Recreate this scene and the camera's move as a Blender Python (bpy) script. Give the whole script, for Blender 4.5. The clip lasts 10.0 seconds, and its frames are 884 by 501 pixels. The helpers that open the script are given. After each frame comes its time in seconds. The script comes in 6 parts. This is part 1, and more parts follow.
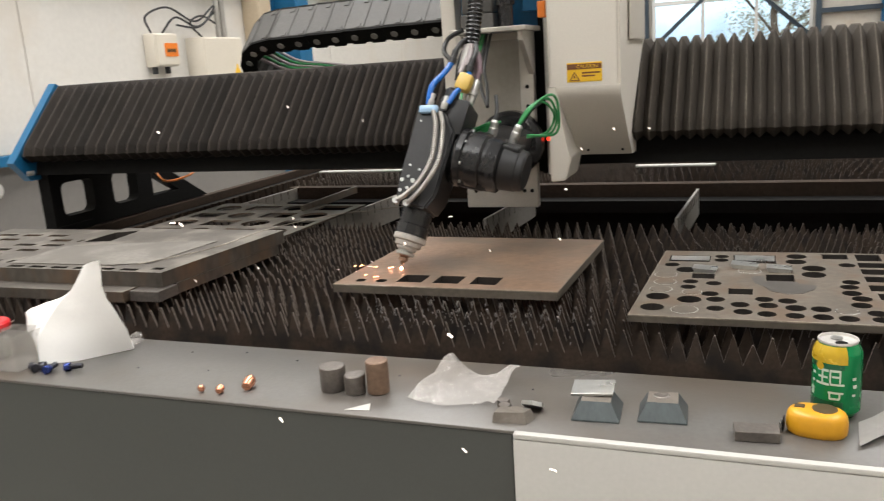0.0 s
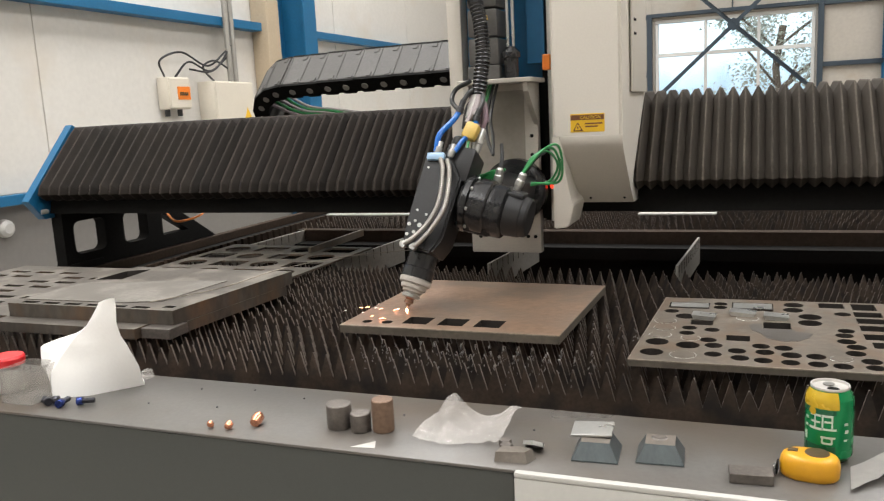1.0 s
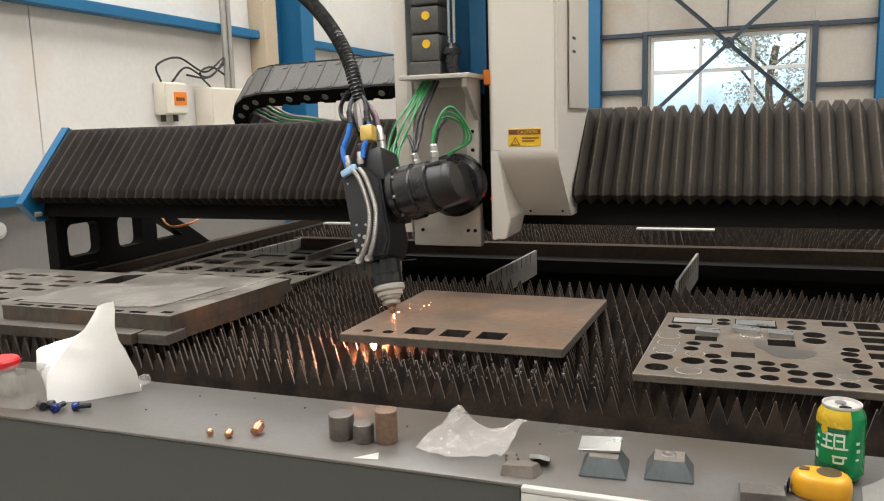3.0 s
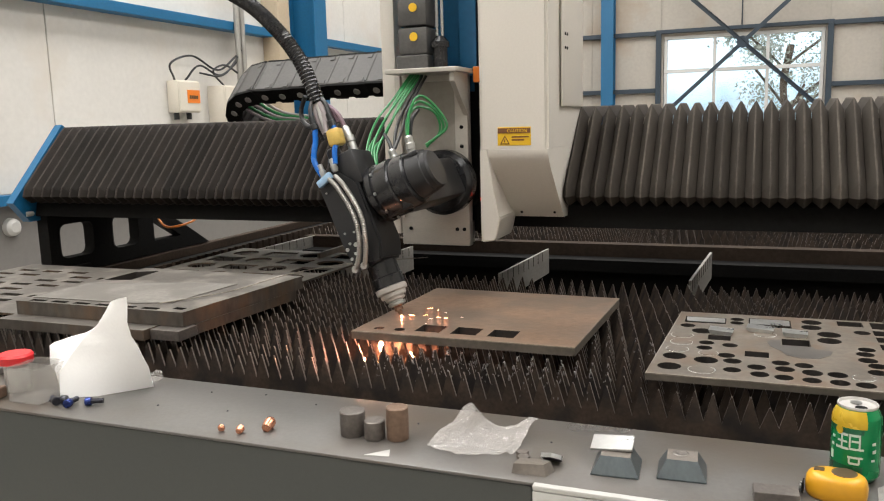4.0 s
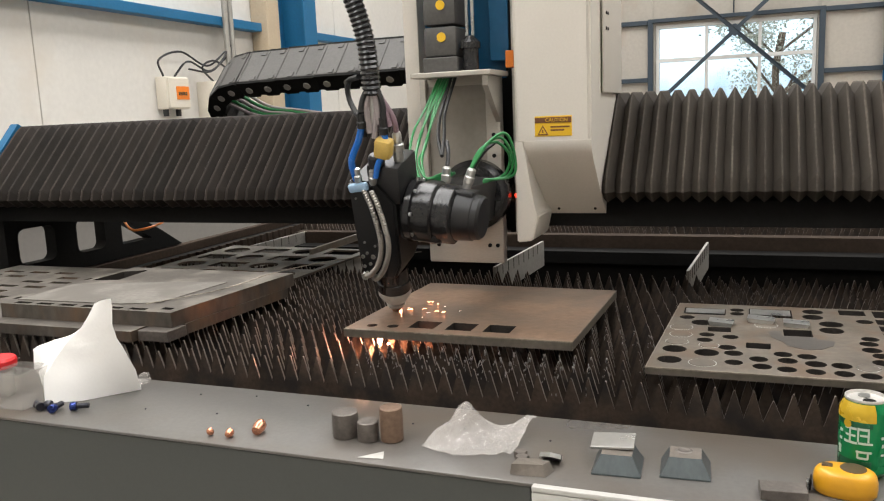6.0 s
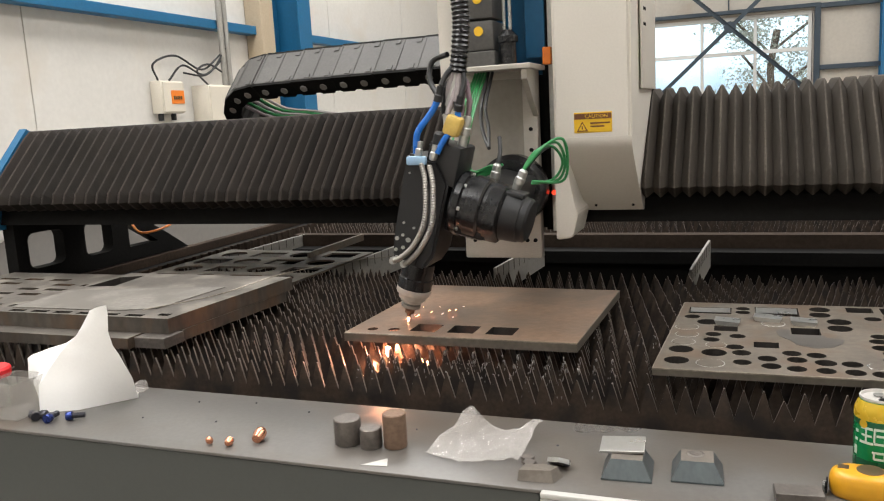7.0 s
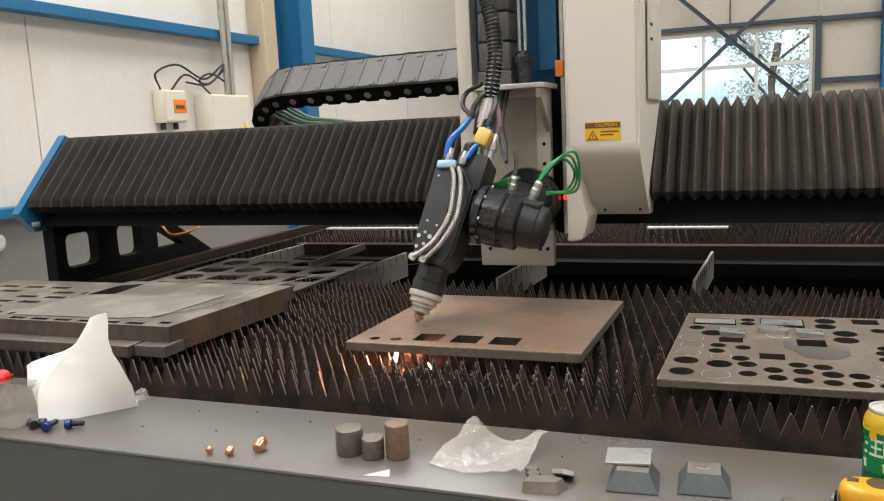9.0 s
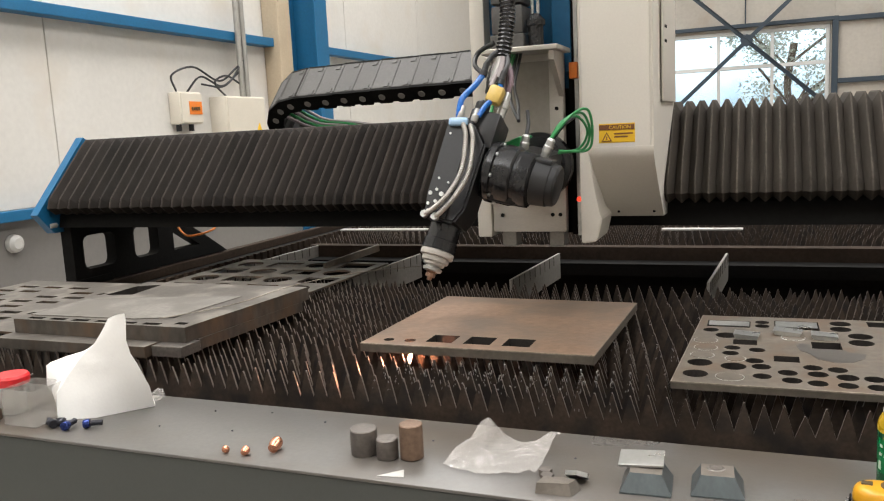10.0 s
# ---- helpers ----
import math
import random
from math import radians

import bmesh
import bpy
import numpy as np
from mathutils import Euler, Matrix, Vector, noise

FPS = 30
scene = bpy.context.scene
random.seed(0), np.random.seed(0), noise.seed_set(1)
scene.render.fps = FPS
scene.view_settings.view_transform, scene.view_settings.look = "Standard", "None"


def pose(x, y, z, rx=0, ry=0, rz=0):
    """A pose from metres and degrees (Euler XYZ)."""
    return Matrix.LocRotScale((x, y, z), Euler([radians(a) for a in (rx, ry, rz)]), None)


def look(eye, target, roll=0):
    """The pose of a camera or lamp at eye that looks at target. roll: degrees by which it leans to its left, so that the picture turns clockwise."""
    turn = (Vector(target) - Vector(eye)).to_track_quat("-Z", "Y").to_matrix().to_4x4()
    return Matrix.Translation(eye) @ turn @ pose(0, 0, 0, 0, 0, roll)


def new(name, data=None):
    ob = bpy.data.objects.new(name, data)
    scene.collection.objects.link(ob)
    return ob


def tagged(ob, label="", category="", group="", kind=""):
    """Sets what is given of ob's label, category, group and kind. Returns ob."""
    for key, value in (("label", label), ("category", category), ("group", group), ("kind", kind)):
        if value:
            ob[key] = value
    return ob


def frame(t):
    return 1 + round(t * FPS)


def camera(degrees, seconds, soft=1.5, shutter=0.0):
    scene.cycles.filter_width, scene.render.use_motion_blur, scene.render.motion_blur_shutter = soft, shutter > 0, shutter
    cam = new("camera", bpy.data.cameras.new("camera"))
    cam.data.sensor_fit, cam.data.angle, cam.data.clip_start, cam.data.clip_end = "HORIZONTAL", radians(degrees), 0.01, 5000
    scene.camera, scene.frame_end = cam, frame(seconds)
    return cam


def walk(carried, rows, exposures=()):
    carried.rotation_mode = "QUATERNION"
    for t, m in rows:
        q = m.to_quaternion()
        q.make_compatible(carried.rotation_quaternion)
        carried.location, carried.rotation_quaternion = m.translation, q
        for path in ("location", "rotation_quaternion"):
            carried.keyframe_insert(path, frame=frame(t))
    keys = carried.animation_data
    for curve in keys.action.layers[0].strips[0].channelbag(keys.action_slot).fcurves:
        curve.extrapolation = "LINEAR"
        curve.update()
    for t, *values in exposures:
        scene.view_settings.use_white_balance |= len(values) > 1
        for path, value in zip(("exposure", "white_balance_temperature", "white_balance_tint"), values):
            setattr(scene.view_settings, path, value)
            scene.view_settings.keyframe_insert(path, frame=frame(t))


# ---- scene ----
cam = camera(57.9, 10.0, soft=1.15, shutter=0.3)
PATH = [
    (0.0, (0.274, -0.920, 1.316), (-0.4328, 0.8962, 0.8687), -3.89),
    (0.2, (0.286, -0.948, 1.325), (-0.4851, 0.8427, 0.8790), -3.65),
    (0.5, (0.288, -0.960, 1.330), (-0.5025, 0.8337, 0.9324), -3.42),
    (0.7, (0.287, -0.963, 1.325), (-0.4911, 0.8421, 0.9559), -3.38),
    (1.0, (0.286, -0.961, 1.324), (-0.4310, 0.8749, 0.9846), -2.98),
    (1.5, (0.275, -0.958, 1.321), (-0.4045, 0.8949, 0.9991), -2.67),
    (2.0, (0.262, -0.955, 1.320), (-0.4092, 0.9030, 1.0060), -2.24),
    (3.5, (0.256, -0.959, 1.318), (-0.4542, 0.8845, 1.0071), -1.55),
    (4.0, (0.255, -0.955, 1.316), (-0.4675, 0.8831, 1.0029), -1.58),
    (4.5, (0.255, -0.954, 1.316), (-0.4765, 0.8803, 0.9992), -1.43),
    (5.0, (0.254, -0.950, 1.315), (-0.4792, 0.8840, 1.0011), -1.47),
    (6.5, (0.237, -0.905, 1.310), (-0.4642, 0.9383, 0.9757), -3.00),
    (7.0, (0.229, -0.899, 1.308), (-0.4745, 0.9447, 0.9818), -3.15),
    (7.5, (0.226, -0.902, 1.307), (-0.4712, 0.9473, 0.9985), -3.11),
    (8.0, (0.224, -0.898, 1.306), (-0.4777, 0.9505, 1.0081), -3.05),
    (8.5, (0.221, -0.894, 1.303), (-0.4819, 0.9547, 1.0071), -2.92),
    (9.0, (0.221, -0.892, 1.303), (-0.4840, 0.9556, 1.0038), -2.84),
    (9.5, (0.223, -0.895, 1.305), (-0.4924, 0.9484, 1.0059), -2.84),
    (10.0, (0.223, -0.899, 1.306), (-0.5137, 0.9373, 1.0107), -2.91),
]
walk(cam, [(t, look(eye, target, roll)) for t, eye, target, roll in PATH], exposures=[(0.0, -0.12), (10.0, -0.12)])

# ---- light: an overcast sky; added lamps in unseen roof slots light the hall ----
world = bpy.data.worlds.new("world")
scene.world = world
world.use_nodes = True
wn = world.node_tree.nodes
sky = wn.new("ShaderNodeTexSky")
sky.sky_type, sky.sun_disc = "NISHITA", False
sky.sun_elevation, sky.sun_rotation = radians(50), radians(200)
world.node_tree.links.new(sky.outputs[0], wn["Background"].inputs[0])
wn["Background"].inputs[1].default_value = 0.12

LEFT, RIGHT, BACK, FRONT, ROOF = -3.8, 7.0, 10.74, -7.0, 6.2
ROOF_SLOTS = [(-2.0, 2.4, 1.0), (3.0, 2.4, 0.72)]     # x centre, width, share of light; they run along the hall
LAMP_WATTS = 835


# Added area lamp, out of view, as the hall's main soft light.
def skylight_lamp(x, width, share):
    light = bpy.data.lights.new("skylight_lamp", "AREA")
    light.shape, light.size, light.size_y = "RECTANGLE", width - 0.1, 13.0
    light.energy, light.color = LAMP_WATTS * share * width / 2.2, (1.0, 0.982, 0.962)
    ob = new("skylight_lamp", light)
    ob.location = (x, 1.8, ROOF + 0.02)


for sx, sw, share in ROOF_SLOTS:
    skylight_lamp(sx, sw, share)
sun_light = bpy.data.lights.new("sun", "SUN")
sun_light.energy, sun_light.angle, sun_light.color = 2.4, radians(15), (1.0, 0.96, 0.9)
sun = new("sun", sun_light)
sun.matrix_basis = look((0, 0, 20), (0.5 * math.sin(radians(200)) * -20, 20, 0))


# ---- materials ----
def material(name, color, rough=0.6, metal=0.0, vary=0.12, scale=6.0, grain=60.0, bump=0.1, stain=None, stain_at=0.6,
             stain_soft=0.12, rand=0.0, spec=0.5, stretch=(1, 1, 1), rough_vary=0.12):
    """A procedural surface: base colour with broad mottling and fine grain, optional stains, bump."""
    mat = bpy.data.materials.new(name)
    mat.use_nodes = True
    nt = mat.node_tree
    b = nt.nodes["Principled BSDF"]
    b.inputs["Metallic"].default_value = metal
    b.inputs["Specular IOR Level"].default_value = spec
    co = nt.nodes.new("ShaderNodeTexCoord")
    mp = nt.nodes.new("ShaderNodeMapping")
    mp.inputs["Scale"].default_value = stretch
    nt.links.new(co.outputs["Object"], mp.inputs[0])
    if rand:
        shift, mul = nt.nodes.new("ShaderNodeObjectInfo"), nt.nodes.new("ShaderNodeMath")
        mul.operation = "MULTIPLY"
        mul.inputs[1].default_value = 37.0
        nt.links.new(shift.outputs["Random"], mul.inputs[0])
        nt.links.new(mul.outputs[0], mp.inputs["Location"])

    def tex(s, detail=4.0):
        n = nt.nodes.new("ShaderNodeTexNoise")
        n.inputs["Scale"].default_value, n.inputs["Detail"].default_value = s, detail
        nt.links.new(mp.outputs[0], n.inputs["Vector"])
        return n

    def mix(a, c2, fac, mode="MIX"):
        m = nt.nodes.new("ShaderNodeMix")
        m.data_type, m.blend_type = "RGBA", mode
        for sock, val in ((m.inputs["Factor"], fac), (m.inputs[6], a), (m.inputs[7], c2)):
            if isinstance(val, bpy.types.NodeSocket):
                nt.links.new(val, sock)
            else:
                sock.default_value = val
        return m.outputs[2]

    broad, fine = tex(scale), tex(grain, 6.0)
    dark = tuple(c * (1 - 2.2 * vary) for c in color) + (1,)
    lite = tuple(min(1, c * (1 + 1.6 * vary)) for c in color) + (1,)
    col = mix(dark, lite, broad.outputs["Fac"])
    g = nt.nodes.new("ShaderNodeMapRange")
    g.inputs["From Min"].default_value, g.inputs["From Max"].default_value = 0.3, 0.7
    g.inputs["To Min"].default_value, g.inputs["To Max"].default_value = 1 - vary, 1 + vary * 0.6
    nt.links.new(fine.outputs["Fac"], g.inputs["Value"])
    col = mix(col, g.outputs[0], 1.0, "MULTIPLY")
    if stain:
        st = tex(scale * 1.7, 8.0)
        r = nt.nodes.new("ShaderNodeMapRange")
        r.inputs["From Min"].default_value, r.inputs["From Max"].default_value = stain_at - stain_soft, stain_at + stain_soft
        nt.links.new(st.outputs["Fac"], r.inputs["Value"])
        col = mix(col, (*stain, 1), r.outputs[0])
    if rand:
        oi = nt.nodes.new("ShaderNodeObjectInfo")
        r = nt.nodes.new("ShaderNodeMapRange")
        r.inputs["To Min"].default_value, r.inputs["To Max"].default_value = 1 - rand, 1 + rand
        nt.links.new(oi.outputs["Random"], r.inputs["Value"])
        col = mix(col, r.outputs[0], 1.0, "MULTIPLY")
    nt.links.new(col, b.inputs["Base Color"])
    rr = nt.nodes.new("ShaderNodeMapRange")
    rr.inputs["To Min"].default_value, rr.inputs["To Max"].default_value = max(0.02, rough - rough_vary), min(1, rough + rough_vary)
    nt.links.new(broad.outputs["Fac"], rr.inputs["Value"])
    nt.links.new(rr.outputs[0], b.inputs["Roughness"])
    if bump:
        bp = nt.nodes.new("ShaderNodeBump")
        bp.inputs["Strength"].default_value, bp.inputs["Distance"].default_value = bump, 0.002
        nt.links.new(fine.outputs["Fac"], bp.inputs["Height"])
        nt.links.new(bp.outputs[0], b.inputs["Normal"])
    return mat


def glow(name, color, strength):
    mat = bpy.data.materials.new(name)
    mat.use_nodes = True
    b = mat.node_tree.nodes["Principled BSDF"]
    b.inputs["Base Color"].default_value = (*color, 1)
    b.inputs["Emission Color"].default_value = (*color, 1)
    b.inputs["Emission Strength"].default_value = strength
    return mat


def clear(name, color, rough, alpha, scale=28):
    """Thin clear plastic film: mostly see-through, glossy."""
    mat = bpy.data.materials.new(name)
    mat.use_nodes = True
    nt = mat.node_tree
    b = nt.nodes["Principled BSDF"]
    b.inputs["Base Color"].default_value = (*color, 1)
    b.inputs["Roughness"].default_value = rough
    n = nt.nodes.new("ShaderNodeTexNoise")
    n.inputs["Scale"].default_value = scale
    r = nt.nodes.new("ShaderNodeMapRange")
    r.inputs["From Min"].default_value, r.inputs["From Max"].default_value = 0.35, 0.7
    r.inputs["To Min"].default_value, r.inputs["To Max"].default_value = alpha * 0.6, min(1, alpha * 1.5)
    nt.links.new(n.outputs["Fac"], r.inputs["Value"])
    nt.links.new(r.outputs[0], b.inputs["Alpha"])
    return mat


def glass(name):
    mat = bpy.data.materials.new(name)
    mat.use_nodes = True
    nt = mat.node_tree
    out = nt.nodes["Material Output"]
    tr, gl, mx = nt.nodes.new("ShaderNodeBsdfTransparent"), nt.nodes.new("ShaderNodeBsdfGlossy"), nt.nodes.new("ShaderNodeMixShader")
    gl.inputs["Roughness"].default_value = 0.05
    mx.inputs[0].default_value = 0.08
    nt.links.new(tr.outputs[0], mx.inputs[1])
    nt.links.new(gl.outputs[0], mx.inputs[2])
    nt.links.new(mx.outputs[0], out.inputs[0])
    return mat


M_LEDGE = material("grey_enamel_top", (0.116, 0.111, 0.104), 0.31, vary=0.1, scale=2.2, grain=150, bump=0.05, stain=(0.09, 0.075, 0.061), stain_at=0.53)
M_PANEL = material("dark_grey_enamel", (0.05, 0.054, 0.05), 0.5, vary=0.04, scale=3, grain=200, bump=0.04)
M_WHITE = material("white_enamel", (0.45, 0.44, 0.415), 0.45, vary=0.03, scale=3, grain=150, bump=0.03)
M_COVER = material("cream_enamel", (0.64, 0.6, 0.535), 0.5, vary=0.03, scale=3, grain=200, bump=0.03)
M_CARR = material("brushed_light_steel", (0.5, 0.47, 0.42), 0.45, 0.35, vary=0.07, scale=6, grain=90, bump=0.05, stretch=(1, 1, 6))
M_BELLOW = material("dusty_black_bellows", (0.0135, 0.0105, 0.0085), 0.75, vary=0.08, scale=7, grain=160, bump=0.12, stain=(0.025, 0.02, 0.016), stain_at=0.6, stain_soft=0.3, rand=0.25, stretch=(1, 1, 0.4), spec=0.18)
# Paler copy for the right-hand pleats: dust plus the stronger light there.
M_BELLOW_LIT = material("dust_coated_bellows", (0.046, 0.039, 0.032), 0.75, vary=0.08, scale=7, grain=160, bump=0.12, stain=(0.06, 0.051, 0.042), stain_at=0.6, stain_soft=0.3, rand=0.14, stretch=(1, 1, 0.4), spec=0.18)
M_RIDGE_LIT_R = material("dusty_pleat_ridge", (0.088, 0.075, 0.062), 0.75, vary=0.3, scale=9, grain=120, bump=0.1, rand=0.25, spec=0.2)
# Hole walls are near-black to paint the shade inside the openings.
M_HOLE_SHADE = material("burnt_cut_face", (0.03, 0.025, 0.021), 0.6, 0.2, vary=0.3, scale=30, grain=200, bump=0.3)
# Ridge tones paint the light caught along the folds.
M_RIDGE_LIT = material("worn_pleat_ridge", (0.036, 0.029, 0.024), 0.7, vary=0.25, scale=12, grain=120, bump=0.1, rand=0.2, spec=0.2)
M_SCRAP = material("white_paper_scrap", (0.45, 0.435, 0.41), 0.8, vary=0.05, scale=20)
M_BLACK = material("black_anodised", (0.016, 0.016, 0.017), 0.42, 0.1, vary=0.15, scale=8, grain=160, bump=0.06)
M_GLOSS = material("gloss_black_plastic", (0.014, 0.014, 0.015), 0.22, vary=0.15, scale=10, grain=120, bump=0.03)
M_BEAM = material("black_painted_steel", (0.009, 0.0085, 0.008), 0.75, vary=0.2, scale=5, grain=80, bump=0.1, spec=0.1)
M_CHAIN = material("dusty_chain_plastic", (0.075, 0.072, 0.068), 0.6, vary=0.15, scale=14, grain=120, bump=0.08, rand=0.1)
M_SLAT = material("scaled_brown_steel", (0.078, 0.058, 0.045), 0.4, 0.45, vary=0.25, scale=12, grain=140, bump=0.3, stain=(0.03, 0.027, 0.026), stain_at=0.55, rand=0.25)
# Pale tone holds bare cut steel and the highlights along its edges.
M_SLATEDGE = material("cut_slat_edge", (0.3, 0.262, 0.23), 0.4, 0.6, vary=0.25, scale=14, grain=140, bump=0.1)
# Near-black so the colour itself carries the deep shade under the slats.
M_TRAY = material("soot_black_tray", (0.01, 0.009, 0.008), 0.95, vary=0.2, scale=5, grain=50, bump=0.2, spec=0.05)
M_SLAGT = material("silver_spatter", (0.34, 0.33, 0.32), 0.32, 0.8, vary=0.2, scale=30, grain=200, bump=0.4)
M_PLATE = material("mill_scale_plate", (0.275, 0.178, 0.122), 0.34, 0.2, vary=0.24, scale=5, grain=70, bump=0.25, stain=(0.165, 0.122, 0.094), stain_at=0.54, stain_soft=0.13)
M_PLATE_EDGE = material("sheared_plate_edge", (0.16, 0.14, 0.115), 0.42, 0.5, vary=0.15, scale=12, grain=90, bump=0.15)
# Pale steel for painted edge highlights and the bright wire.
M_RIM = material("bare_steel_arris", (0.33, 0.29, 0.24), 0.4, 0.6, vary=0.3, scale=25, grain=120, bump=0.1)
M_HOLES = material("worn_grey_plate", (0.15, 0.126, 0.1), 0.46, 0.3, vary=0.2, scale=8, grain=70, bump=0.18, stain=(0.135, 0.096, 0.066), stain_at=0.56, stain_soft=0.07)
M_DARK_PATCH = material("oil_film", (0.085, 0.076, 0.067), 0.4, 0.2, vary=0.1, scale=12, grain=110, bump=0.06)
M_SHEET = material("pale_dusty_sheet", (0.19, 0.175, 0.155), 0.6, 0.2, vary=0.2, scale=6, grain=90, bump=0.1, stain=(0.125, 0.113, 0.098), stain_at=0.5, stain_soft=0.1)
M_STACK = material("dusty_grey_plate", (0.1, 0.088, 0.075), 0.5, 0.2, vary=0.22, scale=6, grain=80, bump=0.15, stain=(0.17, 0.152, 0.13), stain_at=0.57, stain_soft=0.07)
M_RUST = material("rusty_cut_edge", (0.095, 0.082, 0.069), 0.5, 0.3, vary=0.3, scale=9, grain=60, bump=0.4, stain=(0.145, 0.09, 0.055), stain_at=0.58, stretch=(1, 1, 0.5))
M_BRIGHT = material("bright_steel", (0.52, 0.52, 0.5), 0.3, 0.8, vary=0.1, scale=15, grain=150, bump=0.05)
M_FRAME = material("brown_frame_steel", (0.042, 0.029, 0.021), 0.85, 0.0, spec=0.15, vary=0.25, scale=6, grain=80, bump=0.2)
M_ALU = material("galvanised_bar", (0.33, 0.315, 0.285), 0.45, 0.3, vary=0.12, scale=14, grain=120, bump=0.08)
M_WALL = material("cream_wall_sheet", (0.61, 0.587, 0.545), 0.7, vary=0.04, scale=1.2, grain=30, bump=0.03, stain=(0.58, 0.53, 0.46), stain_at=0.66)
M_BACKWALL = material("grey_wall_sheet", (0.43, 0.395, 0.345), 0.75, vary=0.06, scale=0.9, grain=25, bump=0.03, stain=(0.36, 0.28, 0.2), stain_at=0.64)
M_WAINSCOT = material("grey_wainscot", (0.17, 0.16, 0.148), 0.7, vary=0.05, scale=1.5, grain=30, bump=0.03)
M_BLUE = material("blue_painted_steel", (0.008, 0.115, 0.25), 0.45, vary=0.08, scale=3, grain=60, bump=0.04)
M_BLUED = material("dark_blue_steel", (0.022, 0.038, 0.055), 0.5, vary=0.08, scale=3, grain=60, bump=0.04)
# Floor made pale to bounce light up under the carriage housing.
M_FLOOR = material("grey_concrete", (0.46, 0.43, 0.385), 0.55, vary=0.1, scale=1.5, grain=40, bump=0.05)
M_ROOF = material("roof_sheet", (0.4, 0.4, 0.39), 0.6, vary=0.05, scale=1, grain=20, bump=0.02)
M_PLUG = material("pale_yellow_plug", (0.58, 0.4, 0.1), 0.4, vary=0.15, scale=30, grain=90, bump=0.05)
M_YELLOW = material("yellow_plastic", (0.64, 0.31, 0.014), 0.35, vary=0.05, scale=8, grain=90, bump=0.02)
M_YELLOW2 = material("warning_yellow", (0.78, 0.47, 0.02), 0.45, vary=0.04, scale=8, grain=90, bump=0.01)
M_ORANGE = material("orange_plastic", (0.75, 0.2, 0.02), 0.4, vary=0.05, scale=8, grain=90, bump=0.02)
M_REDBROWN = material("label_brown", (0.16, 0.06, 0.02), 0.5, vary=0.05, scale=8, grain=90, bump=0.01)
M_RED = material("red_plastic", (0.62, 0.02, 0.025), 0.35, vary=0.05, scale=8, grain=90, bump=0.02)
M_BLUEHOSE = material("blue_hose", (0.01, 0.13, 0.5), 0.3, vary=0.06, scale=8, grain=90, bump=0.02)
M_GREENHOSE = material("green_hose", (0.03, 0.23, 0.07), 0.3, vary=0.1, scale=8, grain=90, bump=0.02)
M_GREYHOSE = material("grey_hose", (0.33, 0.29, 0.29), 0.45, vary=0.1, scale=8, grain=90, bump=0.02)
M_PURPLE = material("mauve_cable", (0.25, 0.17, 0.2), 0.45, vary=0.1, scale=8, grain=90, bump=0.02)
M_CLEARHOSE = material("pale_blue_fitting", (0.3, 0.45, 0.62), 0.25, vary=0.1, scale=20, grain=90, bump=0.02)
M_BRAID = material("braided_steel_hose", (0.4, 0.38, 0.35), 0.32, 0.75, vary=0.15, scale=60, grain=600, bump=0.4)
M_COPPER = material("bright_copper", (0.8, 0.36, 0.22), 0.22, 0.9, vary=0.1, scale=30, grain=120, bump=0.05)
M_BRASS = material("heat_dulled_brass", (0.33, 0.2, 0.14), 0.3, 0.85, vary=0.25, scale=60, grain=200, bump=0.1)
M_CERAMIC = material("ceramic_white", (0.46, 0.43, 0.39), 0.4, vary=0.08, scale=20, grain=120, bump=0.05)
M_PAPER = material("white_tissue", (0.93, 0.92, 0.9), 0.9, vary=0.01, scale=10, grain=200, bump=0.12)
M_CYL = material("cut_steel_slug", (0.17, 0.15, 0.135), 0.42, 0.55, vary=0.2, scale=20, grain=150, bump=0.2, rand=0.1)
M_RUSTCYL = material("rusty_steel_slug", (0.2, 0.13, 0.09), 0.55, 0.4, vary=0.2, scale=25, grain=150, bump=0.2)
M_BEVEL = material("blued_cut_face", (0.13, 0.152, 0.16), 0.35, 0.6, vary=0.12, scale=20, grain=180, bump=0.1, stretch=(1, 1, 0.2))
M_TOPFACE = material("grey_brown_steel_face", (0.2, 0.175, 0.15), 0.42, 0.4, vary=0.12, scale=25, grain=160, bump=0.1)
M_SILVER = material("bare_aluminium", (0.46, 0.46, 0.445), 0.3, 0.85, vary=0.05, scale=20, grain=160, bump=0.03)
M_CANGREEN = material("can_green", (0.0, 0.2, 0.06), 0.25, 0.3, vary=0.05, scale=30, grain=200, bump=0.0)
M_CANDARK = material("can_dark_green", (0.01, 0.1, 0.045), 0.28, 0.3, vary=0.1, scale=30, grain=200, bump=0.0)
M_CANYEL = material("can_yellow", (0.55, 0.36, 0.02), 0.28, 0.2, vary=0.06, scale=30, grain=200, bump=0.0)
M_CANWHITE = material("can_white_print", (0.46, 0.56, 0.48), 0.35, vary=0.03, scale=30, grain=200, bump=0.0)
M_LID = material("can_lid_aluminium", (0.62, 0.6, 0.57), 0.35, 0.45, vary=0.08, scale=40, grain=160, bump=0.03)
M_DARKPL = material("dark_brown_plastic", (0.07, 0.045, 0.02), 0.4, vary=0.1, scale=30, grain=200, bump=0.02)
M_BOLTBLUE = material("blued_bolt", (0.03, 0.05, 0.2), 0.25, 0.7, vary=0.15, scale=60, grain=200, bump=0.05)
M_BOLTDARK = material("oiled_bolt", (0.05, 0.05, 0.06), 0.3, 0.7, vary=0.15, scale=60, grain=200, bump=0.1)
